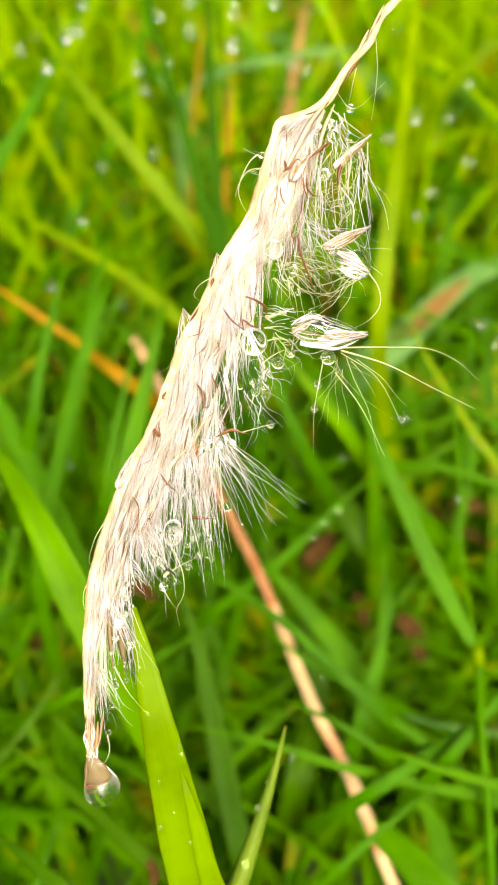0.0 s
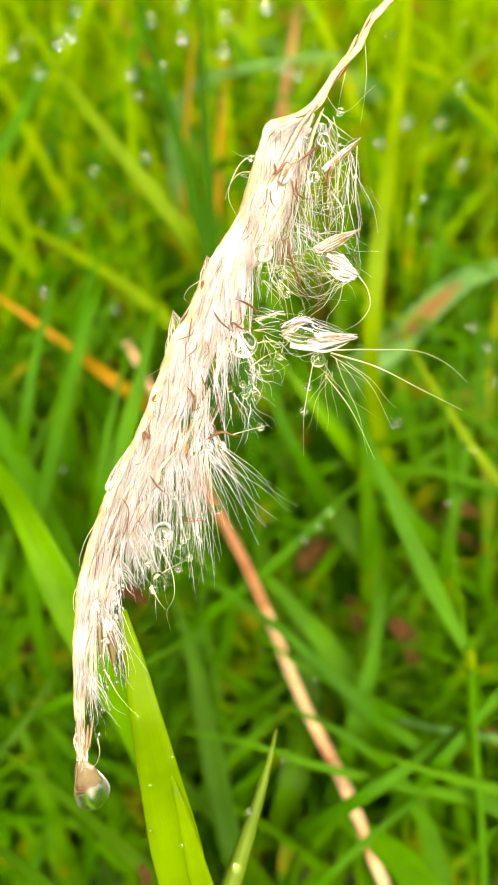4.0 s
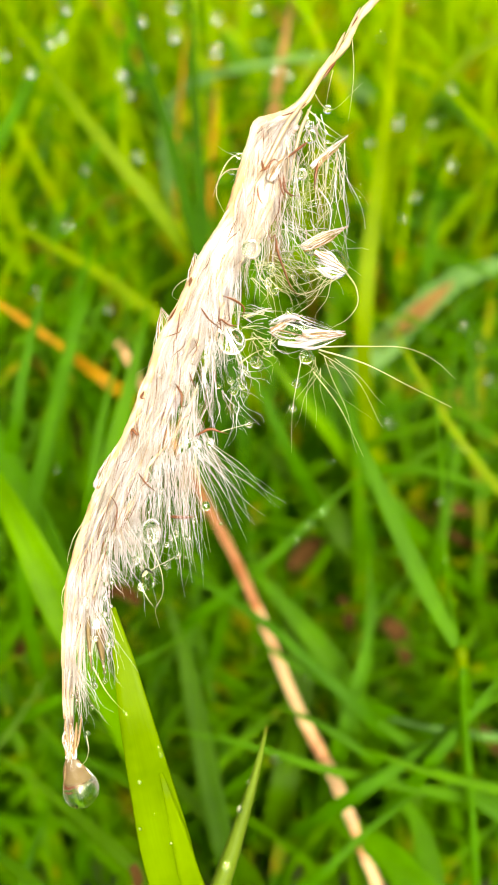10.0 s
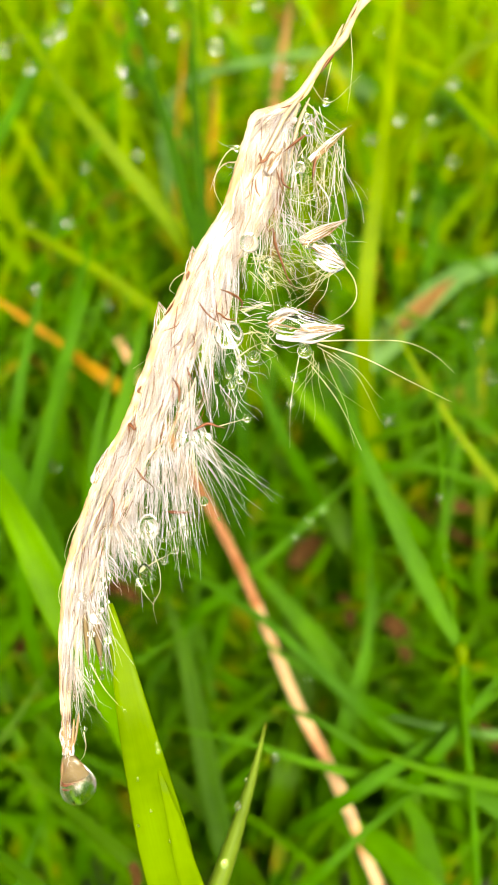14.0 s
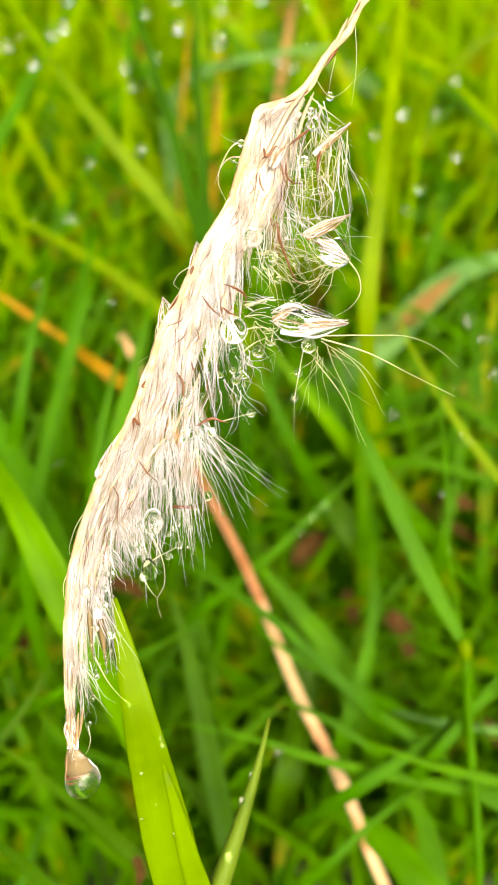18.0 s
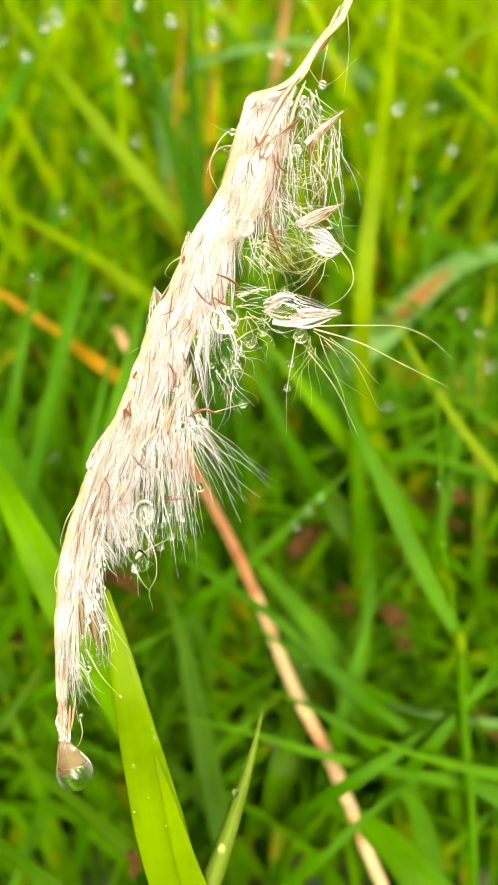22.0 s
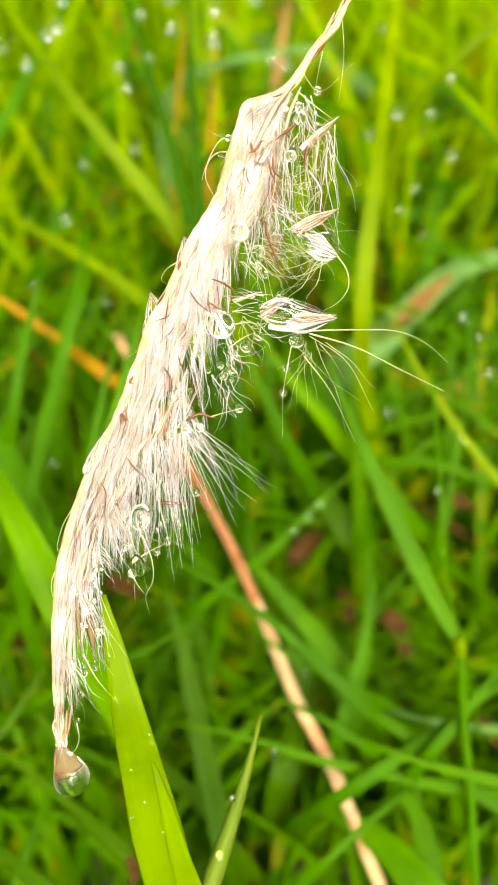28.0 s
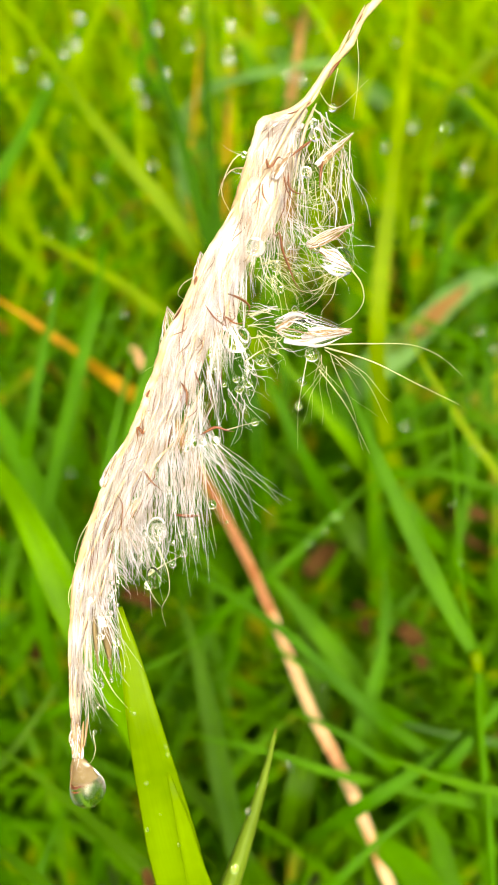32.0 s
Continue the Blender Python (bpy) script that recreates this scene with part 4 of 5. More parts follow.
# spikelets in rows down the head, each with its locks of hair
k = 0
for s0 in np.linspace(0.0, 0.94, 26):
    for a0 in (0.04, 0.24, 0.46, 0.70):
        if (s0 > 0.8 and a0 in (0.24, 0.70)) or (s0 < 0.03 and a0 > 0.6):
            continue
        k += 1
        r = np.random.default_rng(500 + k)
        aa, ss = max(a0 + r.normal(0, 0.05), 0.02), min(max(s0 + r.normal(0, 0.014), 0.0), 0.95)
        root, tip = on_head(ss, aa, 0.95), on_head(min(ss + r.uniform(0.05, 0.075), 1), max(aa + r.normal(0.03, 0.05), 0.03), 1.0)
        sp = piece("spikelet", husk_mesh(root, tip, r.uniform(0.00018, 0.00034), k), head)
        along = np.degrees(math.atan2(np.interp(ss + 0.05, ROWS, EDGES[:, 1]) - np.interp(ss - 0.05, ROWS, EDGES[:, 1]), np.interp(ss + 0.05, ROWS, EDGES[:, 0]) - np.interp(ss - 0.05, ROWS, EDGES[:, 0])))
        fall = min(1.0, 0.10 + 1.05 * aa) * (1.0 if ss < 0.7 else 0.3)
        locks = []
        wide = np.interp(ss, ROWS, EDGES[:, 2] - EDGES[:, 0])
        for lk in range(3 if ss < 0.26 else 4 if ss < 0.8 else 3):
            q = on_head(min(max(ss + r.normal(0, 0.014), 0.0), 0.96), min(max(aa + r.normal(0, 0.07), 0.12 if ss > 0.75 else 0.02), 0.6 if ss > 0.75 else 1.0), 0.0) / MM
            angle = along * (1 - fall) + (-90 + 5 * aa) * fall + r.normal(0, 13 if ss < 0.7 else 2.5)
            length = r.uniform(4.0, 7.5) if ss < 0.22 else r.uniform(5.5, 10.5) if ss < 0.42 else r.uniform(7.0, 11.5) if ss < 0.6 else r.uniform(6.0, 9.0) if ss < 0.78 else r.uniform(3.5, 6.0)
            length = min(length, (q[1] + 31.5) * 0.95)
            locks.append(lock_lines(q[0], q[1], angle, length, int(r.integers(9, 14)) if a0 < 0.4 else int(r.integers(7, 11)) if a0 < 0.6 else int(r.integers(4, 8)), r, min(1.0, wide / 5.5)))
        lines = np.concatenate(locks)
        thick = r.choice((0.000016, 0.00002, 0.000025, 0.00003, 0.00004, 0.00006), (len(lines), 1)) * np.interp(np.linspace(0, 1, 11), (0, 0.15, 0.5, 1), (0.3, 0.9, 1.0, 0.45))
        piece("hair_tuft", bundle(lines, thick, SOAKED if ss > 0.78 else CREAM if (a0 < 0.1 and ss < 0.62) or (ss < 0.26 and r.random() < 0.4) else HAIR, "hair_tuft"), sp, "wet white silky hairs")
        if r.random() < 0.22:
            w = np.linspace(0, 1, 8)
            bs, ba = ss + r.uniform(0.0, 0.05), aa + r.uniform(0.02, 0.2)
            ln = on_head(np.clip(bs + w * r.uniform(0.015, 0.045), 0, 1), ba + r.normal(0.0, 0.10) * w + 0.04 * np.sin(w * r.uniform(3, 7)), 1.3)[None]
            piece("stigma", bundle(ln, r.uniform(0.00004, 0.00009) * np.sin(np.linspace(0.3, 2.9, 8))[None], STIGMA, "stigma"), sp, "shrivelled brown stigma")
        if r.random() < 0.5:
            ln = on_head(np.clip(ss + np.linspace(0, 1, 7)[None] * r.uniform(0.02, 0.05, (3, 1)) + r.uniform(0, 0.08, (3, 1)), 0, 1), aa + r.normal(0.05, 0.12, (3, 1)) + 0.10 * np.linspace(0, 1, 7)[None], 1.36)
            piece("scale", bundle(ln, r.uniform(0.00003, 0.00006, (3, 1)) * np.sin(np.linspace(0.25, 3.0, 7)), STIGMA if k % 2 else TAN, "scale"), sp, "thin brown papery scales")


def strand(name, points, thick, mat, label="", leafy=False):
    """One stray hair through points given in millimetres."""
    p = np.array(points) * (np.array((1, 1, 1.15)) if mat is STIGMA else 1)
    p[:, :2] *= 1 - p[:, 2:] / 82.0
    pts = smooth_line(p * MM, 16)[None]
    return piece(name, bundle(pts, thick * MM * (1.2 if mat is STIGMA else 1.0) * (np.sin(np.linspace(0.2, 3.0, 16)) if leafy else 1 - 0.6 * np.linspace(0, 1, 16))[None], mat, name), head, label)


def fan(root, spread, angle, width, length, count, seed, thick=0.045, mat=None, droop=0.2, bow=0.22):
    """A spray of fine hairs from around root (mm), towards angle (degrees, 0 to the right, -90 down)."""
    r = np.random.default_rng(seed)
    an = np.radians(r.normal(angle, width, count))
    ln = r.uniform(length * 0.4, length, count)
    w = np.linspace(0, 1, 10)
    o = np.array(root) * (1 - root[2] / 82.0) + r.normal(0, 1, (count, 3)) * np.array([spread, spread, spread * 0.6])
    bend = r.normal(0, bow, count)[:, None] * w ** 2 + 0.35 * bow * w * np.sin(w * r.uniform(3, 9, (count, 1)) + r.uniform(0, 6, (count, 1)))
    x = o[:, 0:1] + ln[:, None] * (np.cos(an)[:, None] * w - np.sin(an)[:, None] * bend)
    y = o[:, 1:2] + ln[:, None] * (np.sin(an)[:, None] * w + np.cos(an)[:, None] * bend) - droop * ln[:, None] * w ** 2
    z = o[:, 2:3] + ln[:, None] * r.normal(0, 0.25, count)[:, None] * w
    lines = np.stack([x, y, z], axis=2) * MM
    return piece("loose_hairs", bundle(lines, (thick * MM) * r.uniform(0.6, 1.3, (count, 1)) * (1 - 0.6 * w), mat or HAIR, "loose_hairs"), head, "fine splayed white hairs")


fan((-5.46, -0.06, 1.3), 0.9, -42, 14, 9.5, 20, 1, 0.036, bow=0.12)
fan((-6.31, -0.91, 1.0), 1.0, -70, 14, 7.5, 20, 2, 0.038, bow=0.12)
fan((-6.76, -0.91, 0.9), 0.9, -90, 7, 10.5, 46, 3, 0.036, bow=0.08)
fan((-8.47, -2.62, 1.0), 1.0, -88, 8, 9.5, 40, 4, 0.036, bow=0.1)
fan((-12.85, -8.30, 1.5), 0.7, -65, 10, 5.5, 34, 5, 0.06)
fan((-14.55, -12.28, 1.0), 0.5, -50, 14, 3.2, 16, 6, 0.045)
fan((-15.69, -16.83, 1.0), 0.5, -68, 10, 7.5, 26, 7, 0.05)
fan((-17.40, -23.08, 0.8), 0.4, -70, 9, 5.5, 22, 8, 0.045)
fan((6.76, 8.75, 0.5), 0.7, -50, 26, 9.0, 7, 9, 0.036, AWN, bow=0.12)
fan((6.76, 8.19, 0.3), 0.5, -100, 35, 6.0, 5, 10, 0.028, AWN, bow=0.15)
fan((1.65, 17.28, 0.5), 1.0, -30, 28, 5.5, 26, 11, 0.045, AWN, bow=0.35)
fan((8.47, 17.28, 0.5), 0.5, 190, 26, 6.5, 16, 12, 0.045, AWN, bow=0.35)
fan((8.19, 29.3, 0.3), 0.7, -93, 9, 8.0, 16, 13, 0.05, bow=0.15)
fan((6.4, 28.6, 0.6), 1.3, -90, 13, 8.0, 18, 14, 0.04, AWN, bow=0.25)
fan((4.9, 28.0, 0.9), 1.0, -92, 9, 9.0, 18, 24, 0.045, bow=0.16)
fan((6.6, 29.5, 0.4), 1.3, -30, 50, 3.4, 16, 28, 0.035, AWN, bow=0.3)
fan((6.6, 25.0, 0.4), 1.2, 200, 40, 4.0, 18, 29, 0.035, AWN, bow=0.35)
fan((3.3, 22.0, 0.5), 0.9, -85, 20, 5.5, 30, 25, 0.04, bow=0.25)
fan((6.0, 32.4, 0.6), 0.45, -86, 26, 5.0, 22, 15, 0.045, bow=0.25)
fan((4.4, 21.2, 0.4), 1.2, -25, 30, 5.0, 30, 16, 0.04, bow=0.3)
fan((2.4, 32.2, 1.2), 0.6, -75, 22, 4.0, 26, 27, 0.045, bow=0.25)
fan((0.80, 10.46, 0.2), 0.8, -14, 45, 4.0, 16, 17, 0.04, AWN, bow=0.5)
fan((-0.91, 8.19, 0.4), 0.7, -70, 30, 3.5, 16, 18, 0.035, bow=0.5)
fan((-2.05, 4.78, 0.4), 0.7, -80, 25, 3.5, 16, 19, 0.035, bow=0.45)
fan((1.65, 12.73, 0.2), 0.6, 170, 15, 3.5, 14, 20, 0.05)
fan((-17.96, -22.51, 0.3), 0.4, -87, 4, 5.6, 26, 21, 0.05, bow=0.05)

fan((-0.06, 28.94, 0.8), 0.5, 205, 22, 3.2, 16, 22, 0.045, bow=0.4)

# the long awns and stray loops
strand("awn", ((5.63, 9.78, 1), (11.31, 9.89, 1.2), (16.32, 9.55, 1.5), (18.59, 8.41, 1.5), (20.58, 6.59, 1.4)), 0.085, AWN, "long pale awn")
strand("awn", ((6.76, 9.55, 1), (11.31, 8.19, 1.4), (15.86, 5.91, 1.8), (20.18, 3.75, 2.0)), 0.095, AWN, "long pale awn")
strand("awn", ((6.20, 7.33, 0.5), (8.58, 4.21, 1.0), (11.31, -1.25, 1.2)), 0.06, AWN)
strand("awn", ((9.49, 17.40, 0.4), (10.52, 15.86, 0.8), (10.69, 14.16, 1.0), (9.61, 12.62, 0.8), (8.19, 11.82, 0.5)), 0.085, AWN, "looped pale awn")
strand("awn", ((6.76, 9.32, 0.5), (10.18, 7.05, 0.2), (13.13, 1.82, 0)), 0.045, AWN)
strand("awn", ((5.91, 36.04, 0.2), (7.62, 33.77, 0.3), (11.31, 36.61, 0.4)), 0.035, AWN)
strand("awn", ((10.12, 40.87, 0.2), (10.29, 37.75, 0.2), (10.06, 34.90, 0.2), (9.72, 32.63, 0.2)), 0.04, AWN)
strand("awn", ((8.19, 37.75, 0.2), (7.79, 36.04, 0.3), (7.45, 34.05, 0.2)), 0.05, AWN)
strand("awn", ((5.63, 33.77, 0.2), (7.33, 32.35, 0.4), (9.32, 30.81, 0.2)), 0.085, AWN)
strand("awn", ((9.38, 30.36, 0.2), (9.21, 26.95, 0.3), (8.58, 23.54, 0.3), (8.24, 21.83, 0.3)), 0.06, AWN)
strand("awn", ((6.76, 25.81, 0.4), (7.90, 24.10, 0.5), (8.02, 20.69, 0.5), (8.75, 19.56, 0.4)), 0.1, HAIR)
strand("loop", ((-0.06, 29.50, 0.8), (-2.05, 28.94, 0.8), (-3.01, 27.51, 0.6), (-3.58, 25.24, 0.5), (-2.79, 23.42, 0.5), (-2.05, 22.11, 0.6)), 0.085, AWN, "looped pale hair")
strand("loop", ((-0.91, 27.80, 0.8), (-2.62, 27.51, 0.8), (-3.47, 26.38, 0.6), (-3.92, 24.96, 0.5)), 0.10, HUSK)
strand("loop", ((-6.31, 16.83, 0.4), (-7.67, 15.86, 0.4), (-8.02, 15.01, 0.4), (-7.33, 14.44, 0.4)), 0.06, AWN)
strand("loop", ((-9.04, 12.45, 0.4), (-9.83, 10.46, 0.3), (-10.18, 8.19, 0.4), (-11.71, 7.05, 0.2)), 0.05, AWN)
strand("loop", ((-16.54, -7.16, 0.4), (-18.13, -10.01, 0.2), (-18.36, -12.28, 0.3), (-17.96, -12.56, 0.4)), 0.07, AWN)
strand("loop", ((-18.36, -13.42, 0.4), (-19.10, -15.12, 0.3), (-18.93, -16.83, 0.3), (-18.36, -17.68, 0.4)), 0.07, AWN)
strand("loop", ((-10.01, -10.57, 0.8), (-8.98, -13.42, 0.8), (-9.04, -15.41, 0.6), (-9.66, -16.54, 0.6), (-9.27, -18.53, 0.5)), 0.06, AWN)
strand("loop", ((-11.14, -14.27, 0.8), (-10.40, -15.69, 0.7), (-9.66, -16.60, 0.6)), 0.06, AWN)
strand("loop", ((-11.14, -13.42, 0.8), (-9.44, -12.28, 0.8), (-7.73, -11.43, 0.6)), 0.08, AWN)
strand("loop", ((-14.55, -15.69, 0.5), (-13.70, -17.96, 0.3), (-12.90, -19.95, 0.0)), 0.06, AWN)
strand("loop", ((-15.97, -22.51, 0.5), (-14.55, -25.07, 0.4), (-13.13, -26.72, -0.6)), 0.08, AWN)
strand("loop", ((-16.66, -29.33, 0.3), (-16.43, -31.04, 0.3), (-17.00, -32.29, 0.3), (-17.79, -32.46, 0.3)), 0.06, AWN)
strand("stigma", ((-5.74, 0.80, 1.0), (-4.04, 1.53, 1.0), (-3.18, 1.25, 1.0), (-2.33, 1.08, 1.0)), 0.18, STIGMA, "brown stigma", True)
strand("stigma", ((-8.41, -7.28, 1.2), (-6.88, -7.39, 1.2), (-5.57, -7.33, 1.0)), 0.22, STIGMA, "brown stigma", True)
strand("stigma", ((0.80, 27.51, 3.6), (1.53, 27.97, 3.7), (2.33, 28.77, 3.7), (2.79, 28.37, 3.6)), 0.15, STIGMA, "curled brown stigma", True)
strand("stigma", ((0.97, 28.65, 3.6), (1.31, 27.74, 3.7), (1.93, 28.08, 3.7)), 0.16, STIGMA, "", True)
strand("stigma", ((3.18, 27.23, 3.4), (3.47, 25.52, 3.5), (3.92, 25.18, 3.4), (4.95, 25.07, 3.0)), 0.14, STIGMA, "", True)
strand("stigma", ((2.79, 26.95, 3.6), (3.01, 25.70, 3.6), (3.58, 24.44, 3.5)), 0.11, STIGMA, "", True)
strand("stigma", ((5.63, 30.53, 2.4), (4.49, 29.67, 2.6), (3.24, 28.65, 3.0)), 0.18, STIGMA, "", True)
strand("stigma", ((6.65, 28.37, 1.6), (6.42, 26.95, 1.6), (6.31, 25.64, 1.5)), 0.19, STIGMA, "", True)
strand("stigma", ((0.57, 26.09, 3.2), (0.68, 24.96, 3.2), (1.36, 23.82, 3.2)), 0.11, STIGMA, "", True)
strand("stigma", ((1.65, 21.72, 3.6), (1.88, 20.69, 3.6), (2.22, 21.15, 3.6), (2.56, 19.56, 3.2), (3.35, 17.40, 2.6), (4.04, 15.69, 2.2), (5.17, 14.55, 1.6)), 0.14, STIGMA, "", True)
strand("stigma", ((-5.17, 13.81, 3.2), (-4.32, 12.62, 3.4), (-2.90, 11.48, 3.2)), 0.11, STIGMA, "", True)
strand("stigma", ((-3.01, 15.01, 3.0), (-1.88, 14.61, 2.8), (-0.74, 13.59, 2.0), (-1.19, 12.45, 1.6)), 0.14, STIGMA, "", True)
strand("stigma", ((-3.07, 11.60, 3.2), (-3.18, 12.62, 3.3), (-2.33, 12.05, 3.0), (-0.91, 12.17, 1.8)), 0.11, STIGMA, "", True)
strand("stigma", ((-6.31, 7.33, 3.6), (-6.08, 6.59, 3.6), (-5.51, 5.34, 3.6)), 0.09, STIGMA, "", True)
strand("stigma", ((-7.73, 6.14, 3.6), (-7.11, 5.12, 3.7), (-6.99, 3.75, 3.7), (-6.31, 4.09, 3.6)), 0.14, STIGMA, "", True)
strand("stigma", ((-12.11, 0.51, 2.6), (-12.05, 1.53, 2.6), (-11.54, 0.91, 2.7), (-11.65, 2.39, 2.7)), 0.16, STIGMA, "", True)
strand("stigma", ((-10.86, 5.34, 1.6), (-11.14, 4.66, 1.8), (-10.74, 4.60, 1.9)), 0.15, STIGMA, "", True)
strand("stigma", ((-6.08, 16.88, 1.5), (-6.37, 15.86, 1.6)), 0.18, STIGMA, "", True)
strand("stigma", ((-8.47, 12.39, 1.4), (-7.79, 13.42, 1.7), (-7.45, 14.16, 1.9)), 0.12, STIGMA, "", True)
strand("stigma", ((-7.62, 10.46, 2.4), (-7.39, 12.17, 2.5), (-6.99, 13.59, 2.6), (-6.48, 13.42, 2.7)), 0.08, STIGMA, "", True)
strand("stigma", ((-11.43, -2.90, 3.6), (-10.74, -3.87, 3.6), (-9.72, -4.78, 3.6)), 0.11, STIGMA, "", True)
strand("stigma", ((-14.27, -5.17, 2.8), (-13.70, -6.03, 3.0), (-13.70, -8.30, 3.0), (-13.59, -9.44, 3.0)), 0.08, STIGMA, "", True)

# shreds and membrane caught inside the hanging drop
strand("stigma", ((-18.75, -34.40, 0.7), (-18.35, -34.80, 1.0), (-17.80, -34.65, 1.0), (-17.40, -34.90, 0.8)), 0.15, STIGMA, "", True)
strand("stigma", ((-18.60, -35.10, 0.6), (-18.1, -35.2, 0.9), (-17.55, -34.95, 0.8)), 0.10, STIGMA, "", True)
strand("shred", ((-18.65, -32.4, 0.4), (-18.75, -33.6, 0.6), (-18.65, -35.0, 0.5)), 0.30, TAN, "tan shred inside the drop", True)
strand("shred", ((-18.6, -34.6, 0.9), (-17.4, -34.5, 1.1), (-16.0, -34.1, 0.7)), 0.09, TAN, "", True)
for n_, (p0, p1, p2, th) in enumerate((((-18.76, -27.74, 0.7), (-18.59, -29.62, 0.7), (-18.31, -31.78, 0.4), 0.24), ((-18.31, -28.20, 0.8), (-18.25, -29.90, 0.7), (-18.19, -31.89, 0.5), 0.26),
                                       ((-17.62, -28.08, 0.8), (-17.74, -29.90, 0.7), (-17.96, -31.89, 0.4), 0.24), ((-17.11, -27.34, 0.7), (-17.45, -29.90, 0.6), (-17.85, -31.72, 0.3), 0.18))):
    strand("tip_husk", (p0, p1, p2), th, TAN, "tan husk at the tip", True)
film = leaf_mesh("film", np.array([(-18.3, -31.3, 0.0), (-18.15, -32.3, 0.0), (-17.8, -33.3, 0.0), (-17.2, -34.5, 0.0)]) * MM, 2.3 * MM, MEMBRANE, side=(0, 0, 1), fold=-0.15, tip=0.07, base=0.22, grow=0.49, steps=30)
piece("film", film, head, "tan membrane inside the hanging drop")
strand("neck_husk", ((5.2, 34.4, 1.0), (3.6, 32.4, 2.1), (1.9, 29.2, 2.5), (0.4, 26.4, 2.5), (-0.6, 24.6, 2.2)), 0.42, HUSK, "smooth peach husk running down from the culm", True)
strand("neck_husk", ((6.0, 34.2, 0.8), (4.9, 31.6, 1.8), (4.2, 28.6, 2.2), (3.9, 26.2, 2.2)), 0.26, HUSK, "", True)
strand("tail_husk", ((-15.9, -14.6, 0.2), (-15.4, -18.6, 0.1), (-14.8, -23.2, 0.0)), 0.85, MEMBRANE, "wet tan husk behind the tail hairs", True)
strand("tail_husk", ((-16.6, -16.0, 0.9), (-16.4, -19.6, 0.8), (-16.1, -23.0, 0.6)), 0.4, MEMBRANE, "", True)
# ragged sheath and streaks on the culm
for n_, (p0, p1, p2, th, mt) in enumerate((
    ((11.31, 44.28, 0.5), (10.29, 42.41, 0.6), (9.72, 41.44, 0.5), 0.22, STEM), ((10.91, 44.11, 0.4), (9.72, 41.73, 0.5), (9.04, 40.48, 0.5), 0.16, HUSK), ((9.38, 41.61, 0.5), (8.19, 39.17, 0.6), (7.45, 37.86, 0.5), 0.25, STEM),
    ((8.47, 38.60, 0.5), (7.79, 37.75, 0.6), (7.11, 36.61, 0.6), 0.20, STIGMA), ((6.76, 37.97, 0.2), (6.88, 37.18, 0.3), (6.08, 35.47, 0.3), 0.15, HUSK), ((6.54, 36.04, 0.5), (5.63, 34.56, 0.6), (4.21, 33.20, 0.6), 0.25, STEM),
    ((5.51, 34.45, 0.7), (4.49, 33.65, 0.8), (2.22, 32.97, 0.6), 0.12, STIGMA), ((3.64, 33.43, 0.5), (1.93, 32.86, 0.6), (0.40, 32.40, 0.5), 0.22, HUSK), ((10.74, 43.32, 0.6), (10.29, 42.52, 0.7), (9.95, 41.95, 0.6), 0.09, STIGMA))):
    strand("sheath_shred", (p0, p1, p2), th, mt, "", True)

# husks that stand out from the outline
for n_, (root, tip, wide) in enumerate((
    ((-4.83, 14.89, 1.2), (-5.68, 19.16, 0.5), 2.6), ((-7.79, 8.87, 1.2), (-9.04, 13.64, 0.5), 2.8), ((1.65, 28.08, 1.0), (0.40, 32.57, 0.4), 2.2), ((4.49, 31.21, 1.0), (1.65, 32.74, 0.5), 1.6),
    ((6.0, 27.5, 1.2), (9.6, 30.9, 0.6), 0.8), ((5.1, 19.5, 1.2), (9.6, 21.85, 0.6), 1.2), ((5.06, 11.03, 1.0), (9.44, 11.03, 0.6), 0.9), ((4.49, 10.46, 0.6), (9.38, 11.37, 0.4), 1.0),
    ((1.93, 11.31, 0.6), (5.06, 12.96, 0.4), 0.8), ((6.20, 19.10, 1.4), (9.38, 17.28, 0.9), 0.9), ((-15.41, -4.32, 1.4), (-13.93, -0.91, 1.6), 0.8),
    ((-18.36, -31.61, 0.2), (-18.59, -27.17, 0.5), 0.9), ((-17.91, -31.61, 0.4), (-18.02, -27.91, 0.7), 0.8), ((1.65, 25.81, 2.7), (3.35, 28.37, 2.7), 1.0))):
    r = np.random.default_rng(900 + n_)
    root, tip, w = np.array(root) * MM, np.array(tip) * MM, np.linspace(0, 1, 9)[None, :, None]
    across = np.cross(tip - root, (0, 0, 1.0))
    across *= 0.5 * wide * MM / np.linalg.norm(across)
    lanes = r.uniform(-1, 1, (16, 1, 1))
    lines = root * (1 - w) + tip * w + across * lanes * (1 - w ** 2) * (0.6 + 0.6 * np.sin(w * 2.6)) + np.array([0, 0, 0.0004]) * np.sin(w * 3) * (1 - np.abs(lanes)) + r.normal(0, 0.00004, (16, 9, 3))
    husk = piece("husk", bundle(lines[:9], np.full((9, 1), 0.00010) * (1 - 0.5 * w[0, :, 0]), HAIR, "husk"), head, "pale papery pointed husk")
    tagged(husk, kind="stuff")
    veins = piece("husk_edge", bundle(lines[9:], np.full((7, 1), 0.00009) * (1 - 0.4 * w[0, :, 0]), TAN, "husk_edge"), husk, "tan edge of a husk")
    tagged(veins, kind="stuff")
